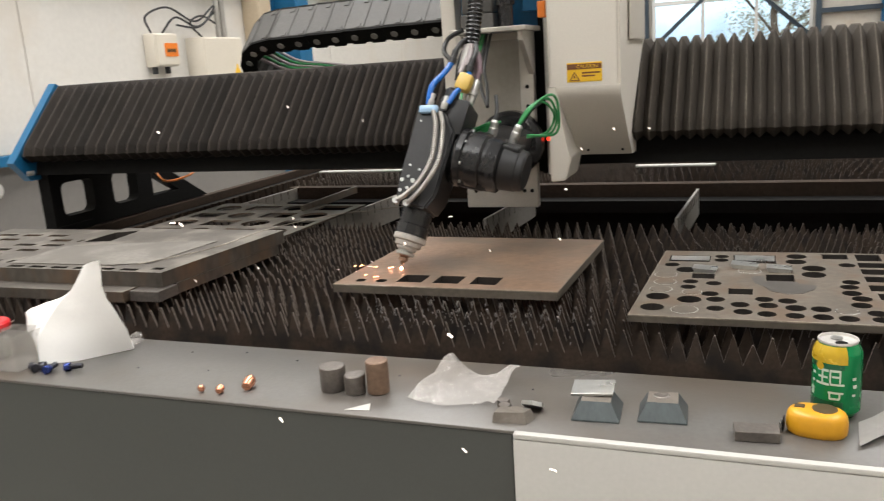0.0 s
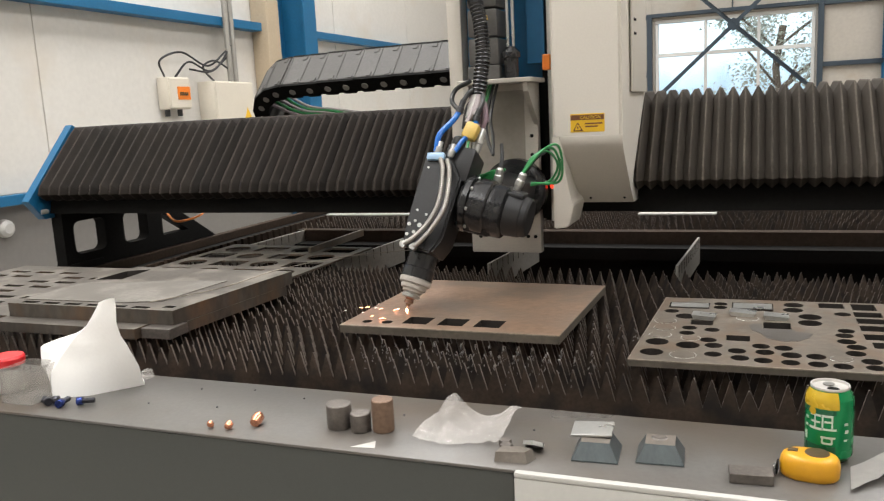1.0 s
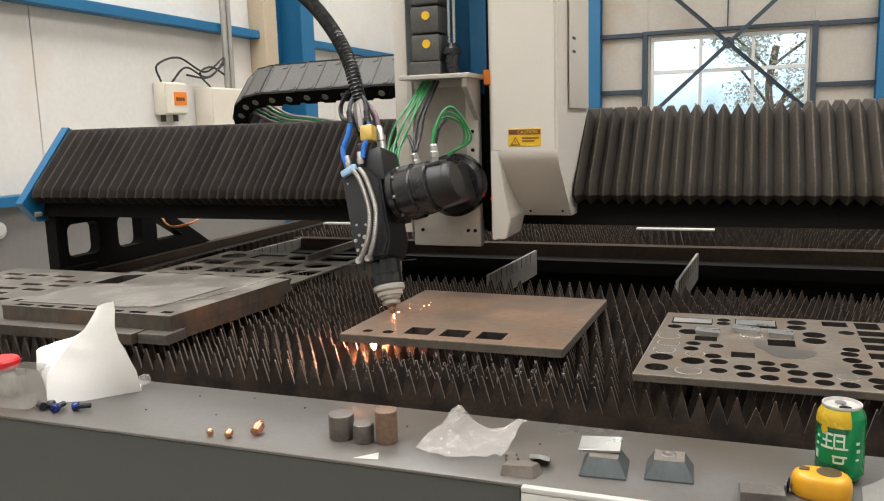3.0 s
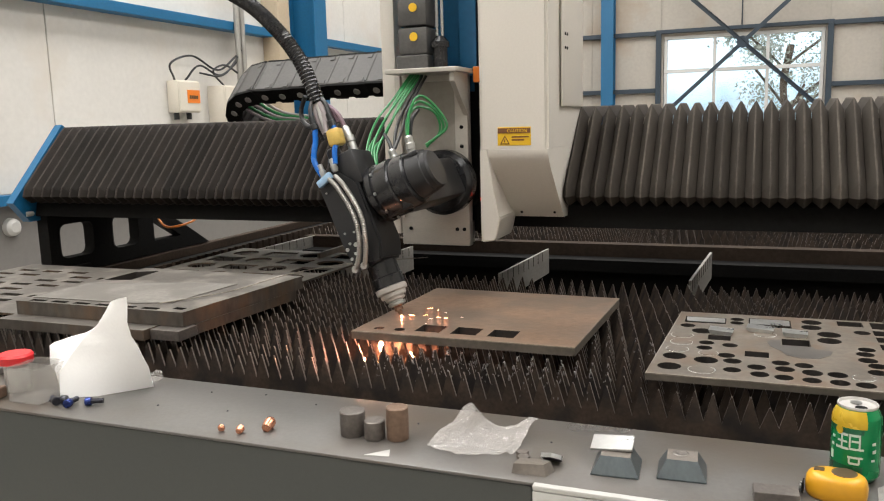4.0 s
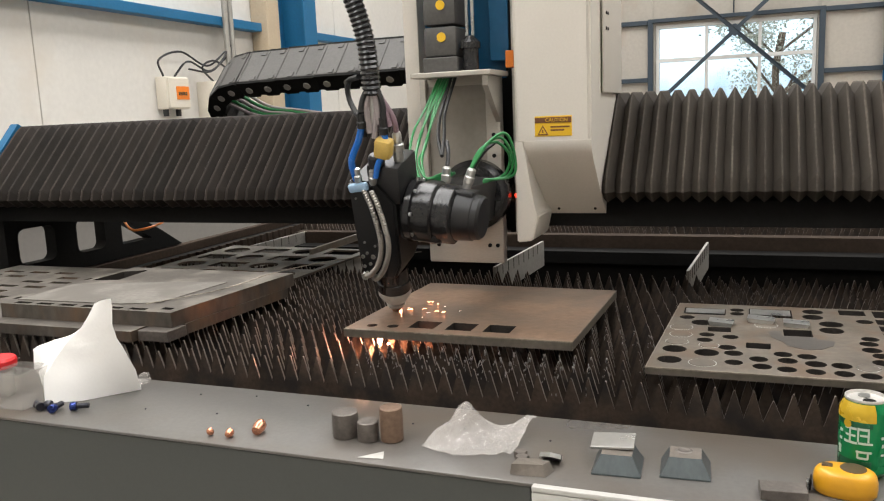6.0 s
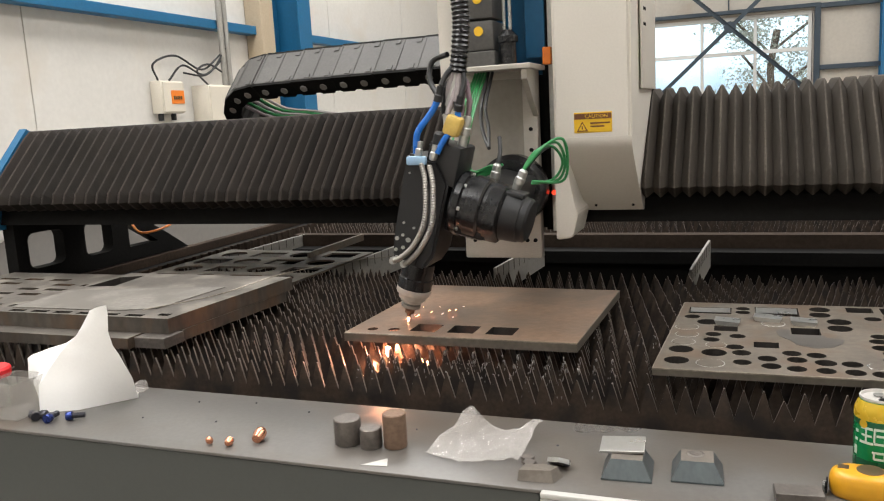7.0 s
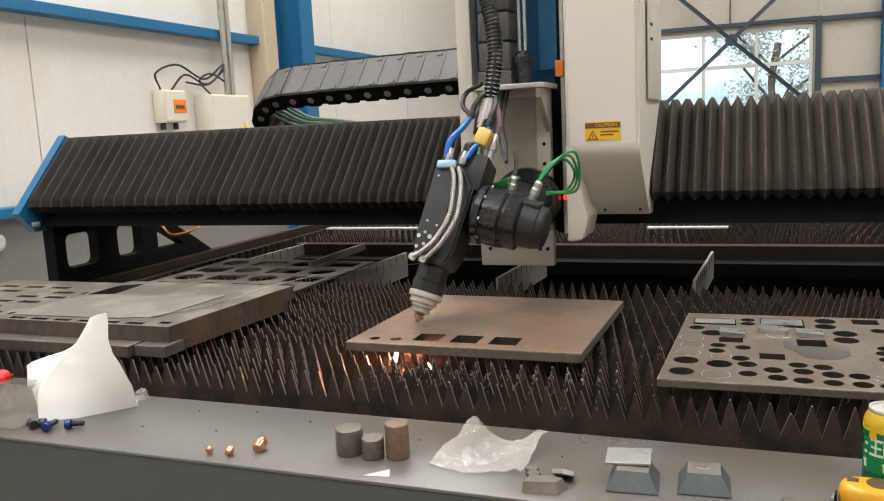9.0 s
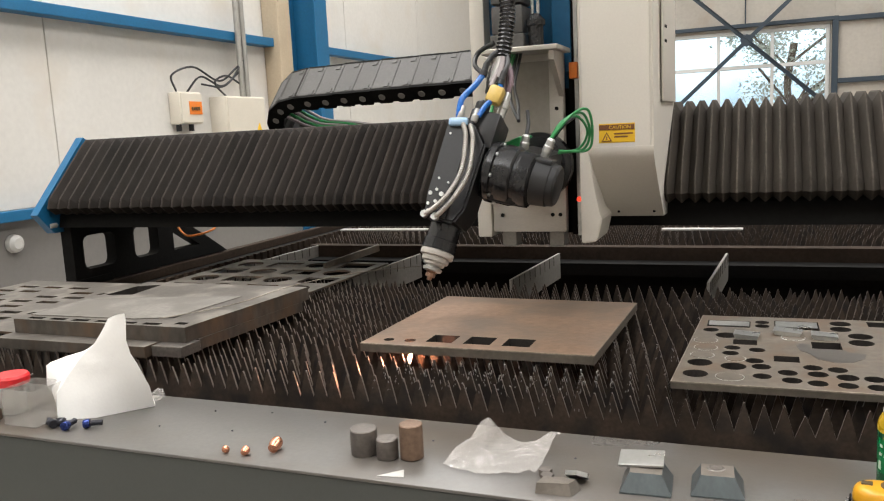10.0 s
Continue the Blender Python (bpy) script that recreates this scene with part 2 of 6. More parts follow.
M_EBOX = material("cream_box_plastic", (0.62, 0.57, 0.48), 0.5, vary=0.03, scale=6, grain=90, bump=0.02)
M_FILM = clear("crumpled_clear_film", (0.8, 0.76, 0.72), 0.12, 0.17)
M_ACRYLIC = clear("dusty_clear_plastic", (0.42, 0.4, 0.37), 0.12, 0.24, 3)
M_GLASS = glass("window_glass")
M_PVC = material("white_window_frame", (0.6, 0.6, 0.58), 0.4, vary=0.03, scale=5, grain=60, bump=0.01)
M_SPARK = glow("white_hot_metal", (1.0, 0.38, 0.2), 420.0)
M_SPARKLOW = glow("glowing_orange_metal", (1.0, 0.32, 0.14), 30.0)
M_FLECK = glow("bright_spark", (1.0, 0.85, 0.75), 3.0)
M_LEDRED = glow("red_indicator", (1.0, 0.05, 0.02), 2.0)


# ---- mesh helpers ----
def part(name, bm, mat, parent=None, label=""):
    me = bpy.data.meshes.new(name)
    bmesh.ops.recalc_face_normals(bm, faces=bm.faces)
    bm.to_mesh(me)
    bm.free()
    for m in (mat if isinstance(mat, (list, tuple)) else [mat]):
        me.materials.append(m)
    ob = new(name, me)
    if parent:
        ob.parent = parent
    if label:
        ob["label"] = label
    return ob


def thing(name, m, label, category, group="", kind=""):
    ob = new(name)
    ob.matrix_basis = m
    ob.empty_display_size = 0.05
    return tagged(ob, label, category, group, kind)


def shade(ob, angle=35):
    for p in ob.data.polygons:
        p.use_smooth = True
    ob.data.set_sharp_from_angle(angle=radians(angle))
    return ob


def box(lo, hi, bevel=0.0, bm=None, m=None):
    bm = bm or bmesh.new()
    c = [(a + b) / 2 for a, b in zip(lo, hi)]
    s = [abs(b - a) for a, b in zip(lo, hi)]
    mat4 = Matrix.Translation(c) @ Matrix.Diagonal((*s, 1))
    if m is not None:
        mat4 = m @ mat4
    made = bmesh.ops.create_cube(bm, size=1, matrix=mat4)
    if bevel:
        es = list({e for v in made["verts"] for e in v.link_edges})
        bmesh.ops.bevel(bm, geom=es, offset=bevel, segments=2, affect="EDGES", profile=0.5)
    return bm


def lathe(profile, segs=32, axis="Z", bm=None, m=None, caps=True):
    """A turned body: profile rows of (radius, height) along the axis."""
    bm = bm or bmesh.new()
    rot = {"Z": Matrix(), "X": Matrix.Rotation(radians(90), 4, "Y"), "Y": Matrix.Rotation(radians(-90), 4, "X")}[axis]
    full = (m or Matrix()) @ rot
    rings = []
    for r, h in profile:
        rings.append([bm.verts.new(full @ Vector((r * math.cos(2 * math.pi * k / segs), r * math.sin(2 * math.pi * k / segs), h))) for k in range(segs)])
    for a, b in zip(rings, rings[1:]):
        for k in range(segs):
            bm.faces.new((a[k], a[(k + 1) % segs], b[(k + 1) % segs], b[k]))
    if caps:
        bm.faces.new(rings[0][::-1])
        bm.faces.new(rings[-1])
    return bm


def smooth_line(pts, steps=8):
    """Points along a smooth curve through the given ones."""
    p = [Vector(q) for q in pts]
    p = [2 * p[0] - p[1]] + p + [2 * p[-1] - p[-2]]
    out = []
    for i in range(1, len(p) - 2):
        for k in range(steps):
            u = k / steps
            out.append(0.5 * (2 * p[i] + (p[i + 1] - p[i - 1]) * u + (2 * p[i - 1] - 5 * p[i] + 4 * p[i + 1] - p[i + 2]) * u * u
                              + (3 * p[i] - p[i - 1] - 3 * p[i + 1] + p[i + 2]) * u ** 3))
    out.append(p[-2])
    return out


def tube(pts, r, segs=10, steps=8, ribs=0.0, bm=None, rib_gap=0.0045):
    """A hose along a smooth line; ribs: how far its rings stand proud."""
    bm = bm or bmesh.new()
    line = smooth_line(pts, steps)
    if ribs:
        even, gap = [line[0]], rib_gap
        for a, b in zip(line, line[1:]):
            while (b - even[-1]).length > gap and (b - a).length > 0:
                even.append(even[-1] + (b - even[-1]).normalized() * gap)
        line = even
    up = Vector((0.31, 0.87, 0.38)).normalized()
    rings = []
    for i, q in enumerate(line):
        d = (line[min(i + 1, len(line) - 1)] - line[max(i - 1, 0)]).normalized()
        u = d.cross(up).normalized()
        v = d.cross(u)
        rr = r + (ribs if i % 2 else 0)
        rings.append([bm.verts.new(q + rr * (math.cos(2 * math.pi * k / segs) * u + math.sin(2 * math.pi * k / segs) * v)) for k in range(segs)])
    for a, b in zip(rings, rings[1:]):
        for k in range(segs):
            bm.faces.new((a[k], a[(k + 1) % segs], b[(k + 1) % segs], b[k]))
    bm.faces.new(rings[0][::-1])
    bm.faces.new(rings[-1])
    return bm


def prism(outline, axis, a, b, bm=None):
    """An outline (rows of two coordinates) pulled along an axis from a to b."""
    bm = bm or bmesh.new()

    def at(p, h):
        return {"X": (h, p[0], p[1]), "Y": (p[0], h, p[1]), "Z": (p[0], p[1], h)}[axis]
    lo = [bm.verts.new(at(p, a)) for p in outline]
    hi = [bm.verts.new(at(p, b)) for p in outline]
    n = len(outline)
    bm.faces.new(lo)
    bm.faces.new(hi[::-1])
    for k in range(n):
        bm.faces.new((lo[k], lo[(k + 1) % n], hi[(k + 1) % n], hi[k]))
    return bm


def holed_sheet(outline, holes, z0, z1, side_index=1, cut_index=None):
    """A flat plate with real openings. Outline and holes are loops in x and y."""
    bm = bmesh.new()
    edges = []
    rim = set()
    for loop in [outline] + holes:
        vs = [bm.verts.new((x, y, z1)) for x, y in loop]
        rim.update(vs if loop is outline else ())
        edges += [bm.edges.new((vs[k], vs[(k + 1) % len(vs)])) for k in range(len(vs))]
    bmesh.ops.triangle_fill(bm, edges=edges, use_beauty=True, use_dissolve=False)
    top = list(bm.faces)
    border = [e for e in bm.edges if len(e.link_faces) == 1]
    low = {}
    for v in list(bm.verts):
        low[v] = bm.verts.new((v.co.x, v.co.y, z0))
    for e in border:
        f = bm.faces.new((e.verts[0], e.verts[1], low[e.verts[1]], low[e.verts[0]]))
        f.material_index = side_index if cut_index is None or e.verts[0] in rim else cut_index
    for f in top:
        bm.faces.new([low[v] for v in reversed(f.verts)])
    return bm


def ring(x, y, r, n=22):
    return [(x + r * math.cos(2 * math.pi * k / n), y + r * math.sin(2 * math.pi * k / n)) for k in range(n)]


def rect(x0, y0, x1, y1):
    return [(x0, y0), (x1, y0), (x1, y1), (x0, y1)]


def rounded(x0, y0, x1, y1, r, n=5):
    """A rectangle with rounded corners."""
    out = []
    for cx, cy, a0 in ((x1 - r, y0 + r, -90), (x1 - r, y1 - r, 0), (x0 + r, y1 - r, 90), (x0 + r, y0 + r, 180)):
        out += [(cx + r * math.cos(radians(a0 + 90 * k / n)), cy + r * math.sin(radians(a0 + 90 * k / n))) for k in range(n + 1)]
    return out


# ---- the hall ----
def building():
    floor = part("floor", box((LEFT - 0.2, FRONT - 0.2, -0.12), (RIGHT + 0.2, BACK + 0.2, 0.0)), M_FLOOR)
    tagged(floor, "smooth grey concrete factory floor", "floor", kind="structure")
    wl = part("wall_left", box((LEFT - 0.2, FRONT, 0), (LEFT, BACK, ROOF)), M_WALL)
    tagged(wl, "cream painted sheet wall with blue steel rails", "wall", kind="structure")
    # sheets of the wall, with narrow joints between them
    for k in range(9):
        y0 = FRONT + 0.2 + k * 1.93
        part("wall_sheet", box((LEFT, y0 + 0.003, 0.98), (LEFT + 0.012, y0 + 1.924, 5.9), 0.002), M_WALL, wl)
    part("wainscot", box((LEFT, FRONT, 0), (LEFT + 0.03, BACK, 0.93), 0.004), M_WAINSCOT, wl, "plain grey lower wall")
    # Right and front walls are unseen, added to shut out outside light.
    wr = part("wall_right", box((RIGHT, FRONT, 0), (RIGHT + 0.2, BACK, ROOF)), M_WALL)
    tagged(wr, "plain cream sheet wall out of view, added to close the hall", "wall", kind="structure")
    wf = part("wall_front", box((LEFT - 0.2, FRONT - 0.2, 0), (RIGHT + 0.2, FRONT, ROOF)), M_WALL)
    tagged(wf, "plain cream sheet wall out of view, added to close the hall", "wall", kind="structure")
    # back wall around the window opening
    bm = bmesh.new()
    wx0, wx1, wz0, wz1 = -0.97, 1.06, 1.1, 2.42
    for lo, hi in (((LEFT - 0.2, 0), (wx0, ROOF)), ((wx1, 0), (RIGHT + 0.2, ROOF)), ((wx0, 0), (wx1, wz0)), ((wx0, wz1), (wx1, ROOF))):
        box((lo[0], BACK, lo[1]), (hi[0], BACK + 0.18, hi[1]), bm=bm)
    wb = tagged(part("wall_back", bm, M_BACKWALL), "stained grey-cream sheet wall with dark rails", "wall", kind="structure")
    for k, (x0, x1) in enumerate([(-3.78, -2.9), (-2.9, -1.95), (-1.93, -1.0), (1.1, 2.0), (2.0, 2.9), (2.9, 3.8)]):
        part("wall_sheet", box((x0 + 0.006, BACK - 0.012, 0.05), (x1 - 0.006, BACK, 4.9), 0.002), M_BACKWALL, wb)
    part("wall_sheet", box((-0.98, BACK - 0.012, 2.5), (0.03, BACK, 4.9), 0.002), M_BACKWALL, wb)
    part("wall_sheet", box((0.045, BACK - 0.012, 2.5), (1.06, BACK, 4.9), 0.002), M_BACKWALL, wb)
    for z in (1.69, 2.46):
        for x0, x1 in ((LEFT + 0.02, -1.067), (1.147, 4.6)):
            part("rail", box((x0, BACK - 0.09, z - 0.03), (x1, BACK - 0.013, z + 0.03), 0.004), M_BLUED, wb, "dark blue steel wall rail")
    part("rail", box((-1.066, BACK - 0.09, 2.4505), (1.146, BACK - 0.013, 2.5), 0.004), M_BLUED, wb, "dark blue steel wall rail")
    for x in (-1.03, 1.11):
        part("window_post", box((x - 0.035, BACK - 0.09, 0.02), (x + 0.035, BACK - 0.013, 2.45), 0.004), M_BLUED, wb, "dark blue window post")
    # roof out of view with slots for the lamps, closed above against the sun
    bm = bmesh.new()
    edges = [LEFT - 0.2]
    for sx, sw, share in ROOF_SLOTS:
        edges += [sx - sw / 2, sx + sw / 2]
    edges.append(RIGHT + 0.2)
    for k in range(0, len(edges), 2):
        box((edges[k], FRONT - 0.2, ROOF), (edges[k + 1], BACK + 0.2, ROOF + 0.15), bm=bm)
    for y0, y1 in ((FRONT - 0.2, -4.8), (8.4, BACK + 0.2)):
        for sx, sw, share in ROOF_SLOTS:
            box((sx - sw / 2, y0, ROOF), (sx + sw / 2, y1, ROOF + 0.15), bm=bm)
    for sx, sw, share in ROOF_SLOTS:
        box((sx - sw / 2 - 0.05, -4.85, ROOF + 0.151), (sx + sw / 2 + 0.05, 8.45, ROOF + 0.18), bm=bm)
    tagged(part("ceiling", bm, M_ROOF), "unseen grey sheet roof added with long lamp slots", "ceiling", kind="structure")
    return wl


def steel_columns():
    """Blue I-section columns, the rails on the side wall and the crossed braces before the window."""
    def column(name, x, y, w, d, turn, label):
        ob = thing(name, pose(x, y, 0, 0, 0, turn), label, "column", "hall columns", "structure")
        part("web", box((-w / 2 + 0.01, -0.006, 0), (w / 2 - 0.01, 0.006, ROOF)), M_BLUE, ob)
        for s in (-1, 1):
            part("flange", box((s * w / 2 - 0.008, -d / 2, 0), (s * w / 2 + 0.008, d / 2, ROOF), 0.002), M_BLUE, ob)
        return ob
    column("column_1", LEFT + 0.17, 5.68, 0.28, 0.22, 0, "blue painted steel column against the cream wall")
    column("column_2", -1.7, BACK - 0.17, 0.18, 0.17, 90, "blue painted steel column against the back wall")
    column("column_3", 1.9, BACK - 0.17, 0.18, 0.17, 90, "blue painted steel column against the back wall")
    rail = part("wall_rail", box((LEFT + 0.013, FRONT + 0.1, 2.1), (LEFT + 0.12, 5.5, 2.17), 0.004), M_BLUE)
    tagged(rail, "blue painted steel rail along the cream wall", "rail", "wall rails", "structure")
    rail = part("wall_rail", box((LEFT + 0.013, 5.86, 2.1), (LEFT + 0.12, BACK - 0.1, 2.17), 0.004), M_BLUE)
    tagged(rail, "blue painted steel rail along the cream wall", "rail", "wall rails", "structure")
    rail = part("wall_rail", box((LEFT + 0.031, FRONT + 0.1, 0.92), (LEFT + 0.1, 5.5, 0.98), 0.004), M_BLUE)
    tagged(rail, "blue painted steel rail above the grey lower wall", "rail", "wall rails", "structure")
    # crossed braces
    mid = Vector((0.06, BACK - 0.3, 2.262))
    for s in (-1, 1):
        ob = thing("cross_brace", Matrix.Translation(mid) @ Matrix.Rotation(radians(-s * 42.5), 4, "Y"), "dark blue diagonal steel brace before the window", "brace", "window braces", "structure")
        part("angle_leg", box((-2.4, -0.004 + s * 0.012, -0.026), (2.4, 0.004 + s * 0.012, 0.026), 0.001), M_BLUED, ob)
        part("angle_leg", box((-2.4, s * 0.016, 0.02), (2.4, s * 0.016 + s * 0.04, 0.026), 0.001), M_BLUED, ob)
    ob = part("brace_plate", lathe([(0.08, -0.012), (0.08, -0.004)], 8, "Y", m=Matrix.Translation(mid) @ Matrix.Translation((0, -0.02, 0))), M_BLUED)
    tagged(ob, "dark steel gusset plate where the braces cross", "plate", kind="structure")
    rod = part("sag_rod", lathe([(0.008, 2.5), (0.008, 4.9)], 8, m=Matrix.Translation((0.04, BACK - 0.06, 0))), M_BLUED)
    tagged(rod, "thin dark hanging rod above the window", "rod", kind="structure")


def window():
    win = thing("window_1", pose(0, BACK + 0.05, 0), "white framed sliding window with six panes, trees beyond", "window", "", "structure")
    xs, zs = (-0.97, -0.3, 0.37, 1.06), (1.1, 1.95, 2.42)
    for z in (1.13, 1.95, 2.4):
        part("frame_bar", box((-0.965, -0.03, z - 0.03), (1.055, 0.03, z + 0.02), 0.004), M_PVC, win)
    for x in (-0.94, -0.3, 0.37, 1.03):
        part("frame_post", box((x - 0.022, -0.025, 1.11), (x + 0.022, 0.025, 2.415), 0.004), M_PVC, win)
    for i in range(3):
        for j in range(2):
            p = part("pane", box((xs[i] + 0.03, 0.0, zs[j] + 0.03), (xs[i + 1] - 0.03, 0.005, zs[j + 1] - 0.03)), M_GLASS, win)
            p.visible_shadow = False
    # distance: pale sky, hill, ground
    mat = bpy.data.materials.new("distance")
    mat.use_nodes = True
    nt = mat.node_tree
    b = nt.nodes["Principled BSDF"]
    co = nt.nodes.new("ShaderNodeTexCoord")
    sep = nt.nodes.new("ShaderNodeSeparateXYZ")
    n = nt.nodes.new("ShaderNodeTexNoise")
    n.inputs["Scale"].default_value, n.inputs["Detail"].default_value = 0.35, 5
    nt.links.new(co.outputs["Object"], n.inputs["Vector"])
    nt.links.new(co.outputs["Object"], sep.inputs[0])
    add = nt.nodes.new("ShaderNodeMath")
    add.operation = "MULTIPLY_ADD"
    add.inputs[1].default_value = 5.0
    nt.links.new(n.outputs["Fac"], add.inputs[0])
    nt.links.new(sep.outputs["Z"], add.inputs[2])
    ramp = nt.nodes.new("ShaderNodeValToRGB")
    ramp.color_ramp.elements[0].position, ramp.color_ramp.elements[0].color = 0.2, (0.2, 0.26, 0.27, 1)
    ramp.color_ramp.elements[1].position, ramp.color_ramp.elements[1].color = 0.62, (0.66, 0.84, 0.95, 1)
    e = ramp.color_ramp.elements.new(0.44)
    e.color = (0.36, 0.52, 0.63, 1)
    mr = nt.nodes.new("ShaderNodeMapRange")
    mr.inputs["From Min"].default_value, mr.inputs["From Max"].default_value = -2.0, 13.0
    nt.links.new(add.outputs[0], mr.inputs["Value"])
    nt.links.new(mr.outputs[0], ramp.inputs[0])
    nt.links.new(ramp.outputs[0], b.inputs["Emission Color"])
    b.inputs["Emission Strength"].default_value = 1.9
    b.inputs["Base Color"].default_value = (0.1, 0.1, 0.1, 1)
    back = part("backdrop", box((-40, 59.9, -3), (40, 60, 32)), mat)
    tagged(back, "pale overcast sky above a hazy hill", "backdrop", kind="structure")
    g = part("ground", box((-60, BACK + 0.2, -0.2), (60, 59.8, -0.05)), material("yard_grass", (0.09, 0.11, 0.05), 0.9, scale=0.5, grain=8))
    tagged(g, "grassy ground outside", "ground", kind="structure")


def tree(x, y, h, seed, label):
    rng = random.Random(seed)
    ob = thing("tree", pose(x, y, -0.05), label, "tree", "trees outside")
    bark = material("bark", (0.12, 0.09, 0.06), 0.9, scale=4, grain=30, bump=0.3)
    part("trunk", tube([(0, 0, 0), (0.1, 0.05, h * 0.3), (-0.05, 0, h * 0.6), (0.1, 0, h * 0.9)], 0.09, 8, 4), bark, ob)
    for k in range(7):
        a, z = rng.uniform(0, 6.28), h * rng.uniform(0.3, 0.75)
        part("limb", tube([(0, 0, z), (0.5 * math.cos(a), 0.5 * math.sin(a), z + 0.4), (1.2 * math.cos(a), 1.2 * math.sin(a), z + 0.9)], 0.035, 6, 3), bark, ob)
    vs, fs = [], []
    clumps = [(rng.gauss(0, h * 0.2), rng.gauss(0, h * 0.2), h * rng.uniform(0.35, 1.05), rng.uniform(0.25, 0.6)) for _ in range(22)]
    for cx, cy, cz, cr in clumps:
        for _ in range(150):
            p = Vector((cx + rng.gauss(0, cr * 0.6), cy + rng.gauss(0, cr * 0.6), cz + rng.gauss(0, cr * 0.45)))
            u = Vector((rng.gauss(0, 1), rng.gauss(0, 1), rng.gauss(0, 1))).normalized() * rng.uniform(0.03, 0.06)
            w = u.cross(Vector((rng.gauss(0, 1), rng.gauss(0, 1), rng.gauss(0, 1)))).normalized() * rng.uniform(0.016, 0.032)
            i = len(vs)
            vs += [p - u, p + w, p + u, p - w]
            fs.append((i, i + 1, i + 2, i + 3))
    me = bpy.data.meshes.new("crown")
    me.from_pydata(vs, [], fs)
    # leaf colour is paled to carry the outdoor haze
    me.materials.append(material("leaves", (0.5, 0.57, 0.47), 0.6, vary=0.25, scale=1.5, grain=10, bump=0))
    cr = new("crown", me)
    cr.parent = ob
    cr["kind"] = "stuff"


def wall_boxes():
    """Electrical boxes, conduits and cables on the cream wall."""
    ob = thing("breaker_box", pose(LEFT + 0.013, 4.0, 1.45), "cream plastic breaker box with an orange label window on the wall", "electrical box")
    shade(part("body", box((0, -0.11, 0), (0.1, 0.14, 0.235), 0.01), M_EBOX, ob))
    part("lid", box((0.1, -0.1, 0.01), (0.112, 0.13, 0.225), 0.004), M_EBOX, ob)
    part("label_window", box((0.112, -0.02, 0.07), (0.116, 0.12, 0.165)), M_ORANGE, ob, "orange breaker window")
    for k in range(4):
        part("breaker", box((0.116, 0.0 + k * 0.025, 0.1), (0.12, 0.016 + k * 0.025, 0.125)), M_DARKPL, ob)
    for y in (-0.08, 0.06):
        part("gland", lathe([(0.02, -0.05), (0.02, 0.0)], 10, m=Matrix.Translation((0.05, y, 0))), M_BLACK, ob)
    ob = thing("junction_box", pose(LEFT + 0.013, 4.62, 1.32), "larger cream metal box with a yellow warning triangle", "electrical box")
    shade(part("body", box((0, -0.26, 0), (0.16, 0.26, 0.34), 0.008), M_EBOX, ob))
    part("door", box((0.16, -0.25, 0.01), (0.17, 0.25, 0.33), 0.004), M_EBOX, ob)
    part("warning_sign", prism([(0.1, 0.04), (0.2, 0.04), (0.15, 0.13)], "X", 0.17, 0.173), M_YELLOW2, ob, "yellow warning triangle")
    for k, y in enumerate((4.62, 4.69, 5.27)):
        ob = part("conduit", lathe([(0.022, 1.66), (0.022, 5.6)], 10, m=Matrix.Translation((LEFT + 0.15, y, 0))), M_ALU if k < 2 else M_EBOX)
        tagged(ob, "straight pale metal conduit up the wall", "conduit", "wall conduits")
    duct = part("wall_duct", box((LEFT + 0.013, 5.18, 0.95), (LEFT + 0.18, 5.38, ROOF), 0.01), material("tan_duct", (0.42, 0.34, 0.24), 0.6, vary=0.06, scale=3))
    tagged(duct, "tan boxed duct beside the blue column", "duct")
    lines = ([(0.06, 3.93, 1.69), (0.1, 3.85, 1.8), (0.1, 4.1, 1.87), (0.1, 4.4, 1.78), (0.14, 4.6, 1.9)],
             [(0.06, 4.05, 1.69), (0.12, 4.15, 1.8), (0.12, 4.4, 1.74), (0.14, 4.62, 1.86)],
             [(0.08, 4.5, 1.66), (0.13, 4.3, 1.76), (0.13, 4.45, 1.82), (0.14, 4.62, 1.76)],
             [(0.08, 4.2, 1.75), (0.15, 4.35, 1.73), (0.15, 4.5, 1.8), (0.15, 4.66, 1.95)])
    for pts in lines:
        ob = part("cable", tube([(LEFT + a, b, c) for a, b, c in pts], 0.008, 8), M_BLACK)
        tagged(shade(ob), "dark loose cable looping over the wall box", "cable", "wall cables")
    lamp = part("wall_lamp", lathe([(0.055, 0.0), (0.05, 0.03), (0.03, 0.045)], 20, "X", m=Matrix.Translation((LEFT + 0.032, 2.43, 0.79))), M_WHITE)
    tagged(shade(lamp), "small round white fitting on the grey lower wall", "fitting")


# ---- the cutting machine: ledge, frame, bed ----
LEDGE_Z, TIP_Z = 0.85, 0.875


def front_ledge():
    ob = thing("machine_ledge", pose(0, 0, 0), "grey enamelled sheet-metal ledge along the front of the cutting bed", "machine ledge")
    shade(part("top", box((-2.6, 0.0, 0.8445), (1.9, 0.226, LEDGE_Z), 0.0024), M_LEDGE, ob, "grey scuffed ledge top"))
    part("front_panel", box((-2.6, 0.003, 0.02), (-0.004, 0.2, 0.844), 0.002), M_PANEL, ob, "dark grey front panel")
    shade(part("side_panel", box((0.0, -0.012, 0.02), (1.9, 0.2, 0.844), 0.002), M_WHITE, ob, "white enamelled front panel"))
    shade(part("side_panel", box((0.0, -0.012, 0.8445), (1.9, -0.0005, LEDGE_Z + 0.002), 0.002), M_WHITE, ob, "white turned edge"))
    part("back_flange", box((-2.6, 0.222, 0.55), (1.9, 0.2255, 0.844)), M_FRAME, ob)


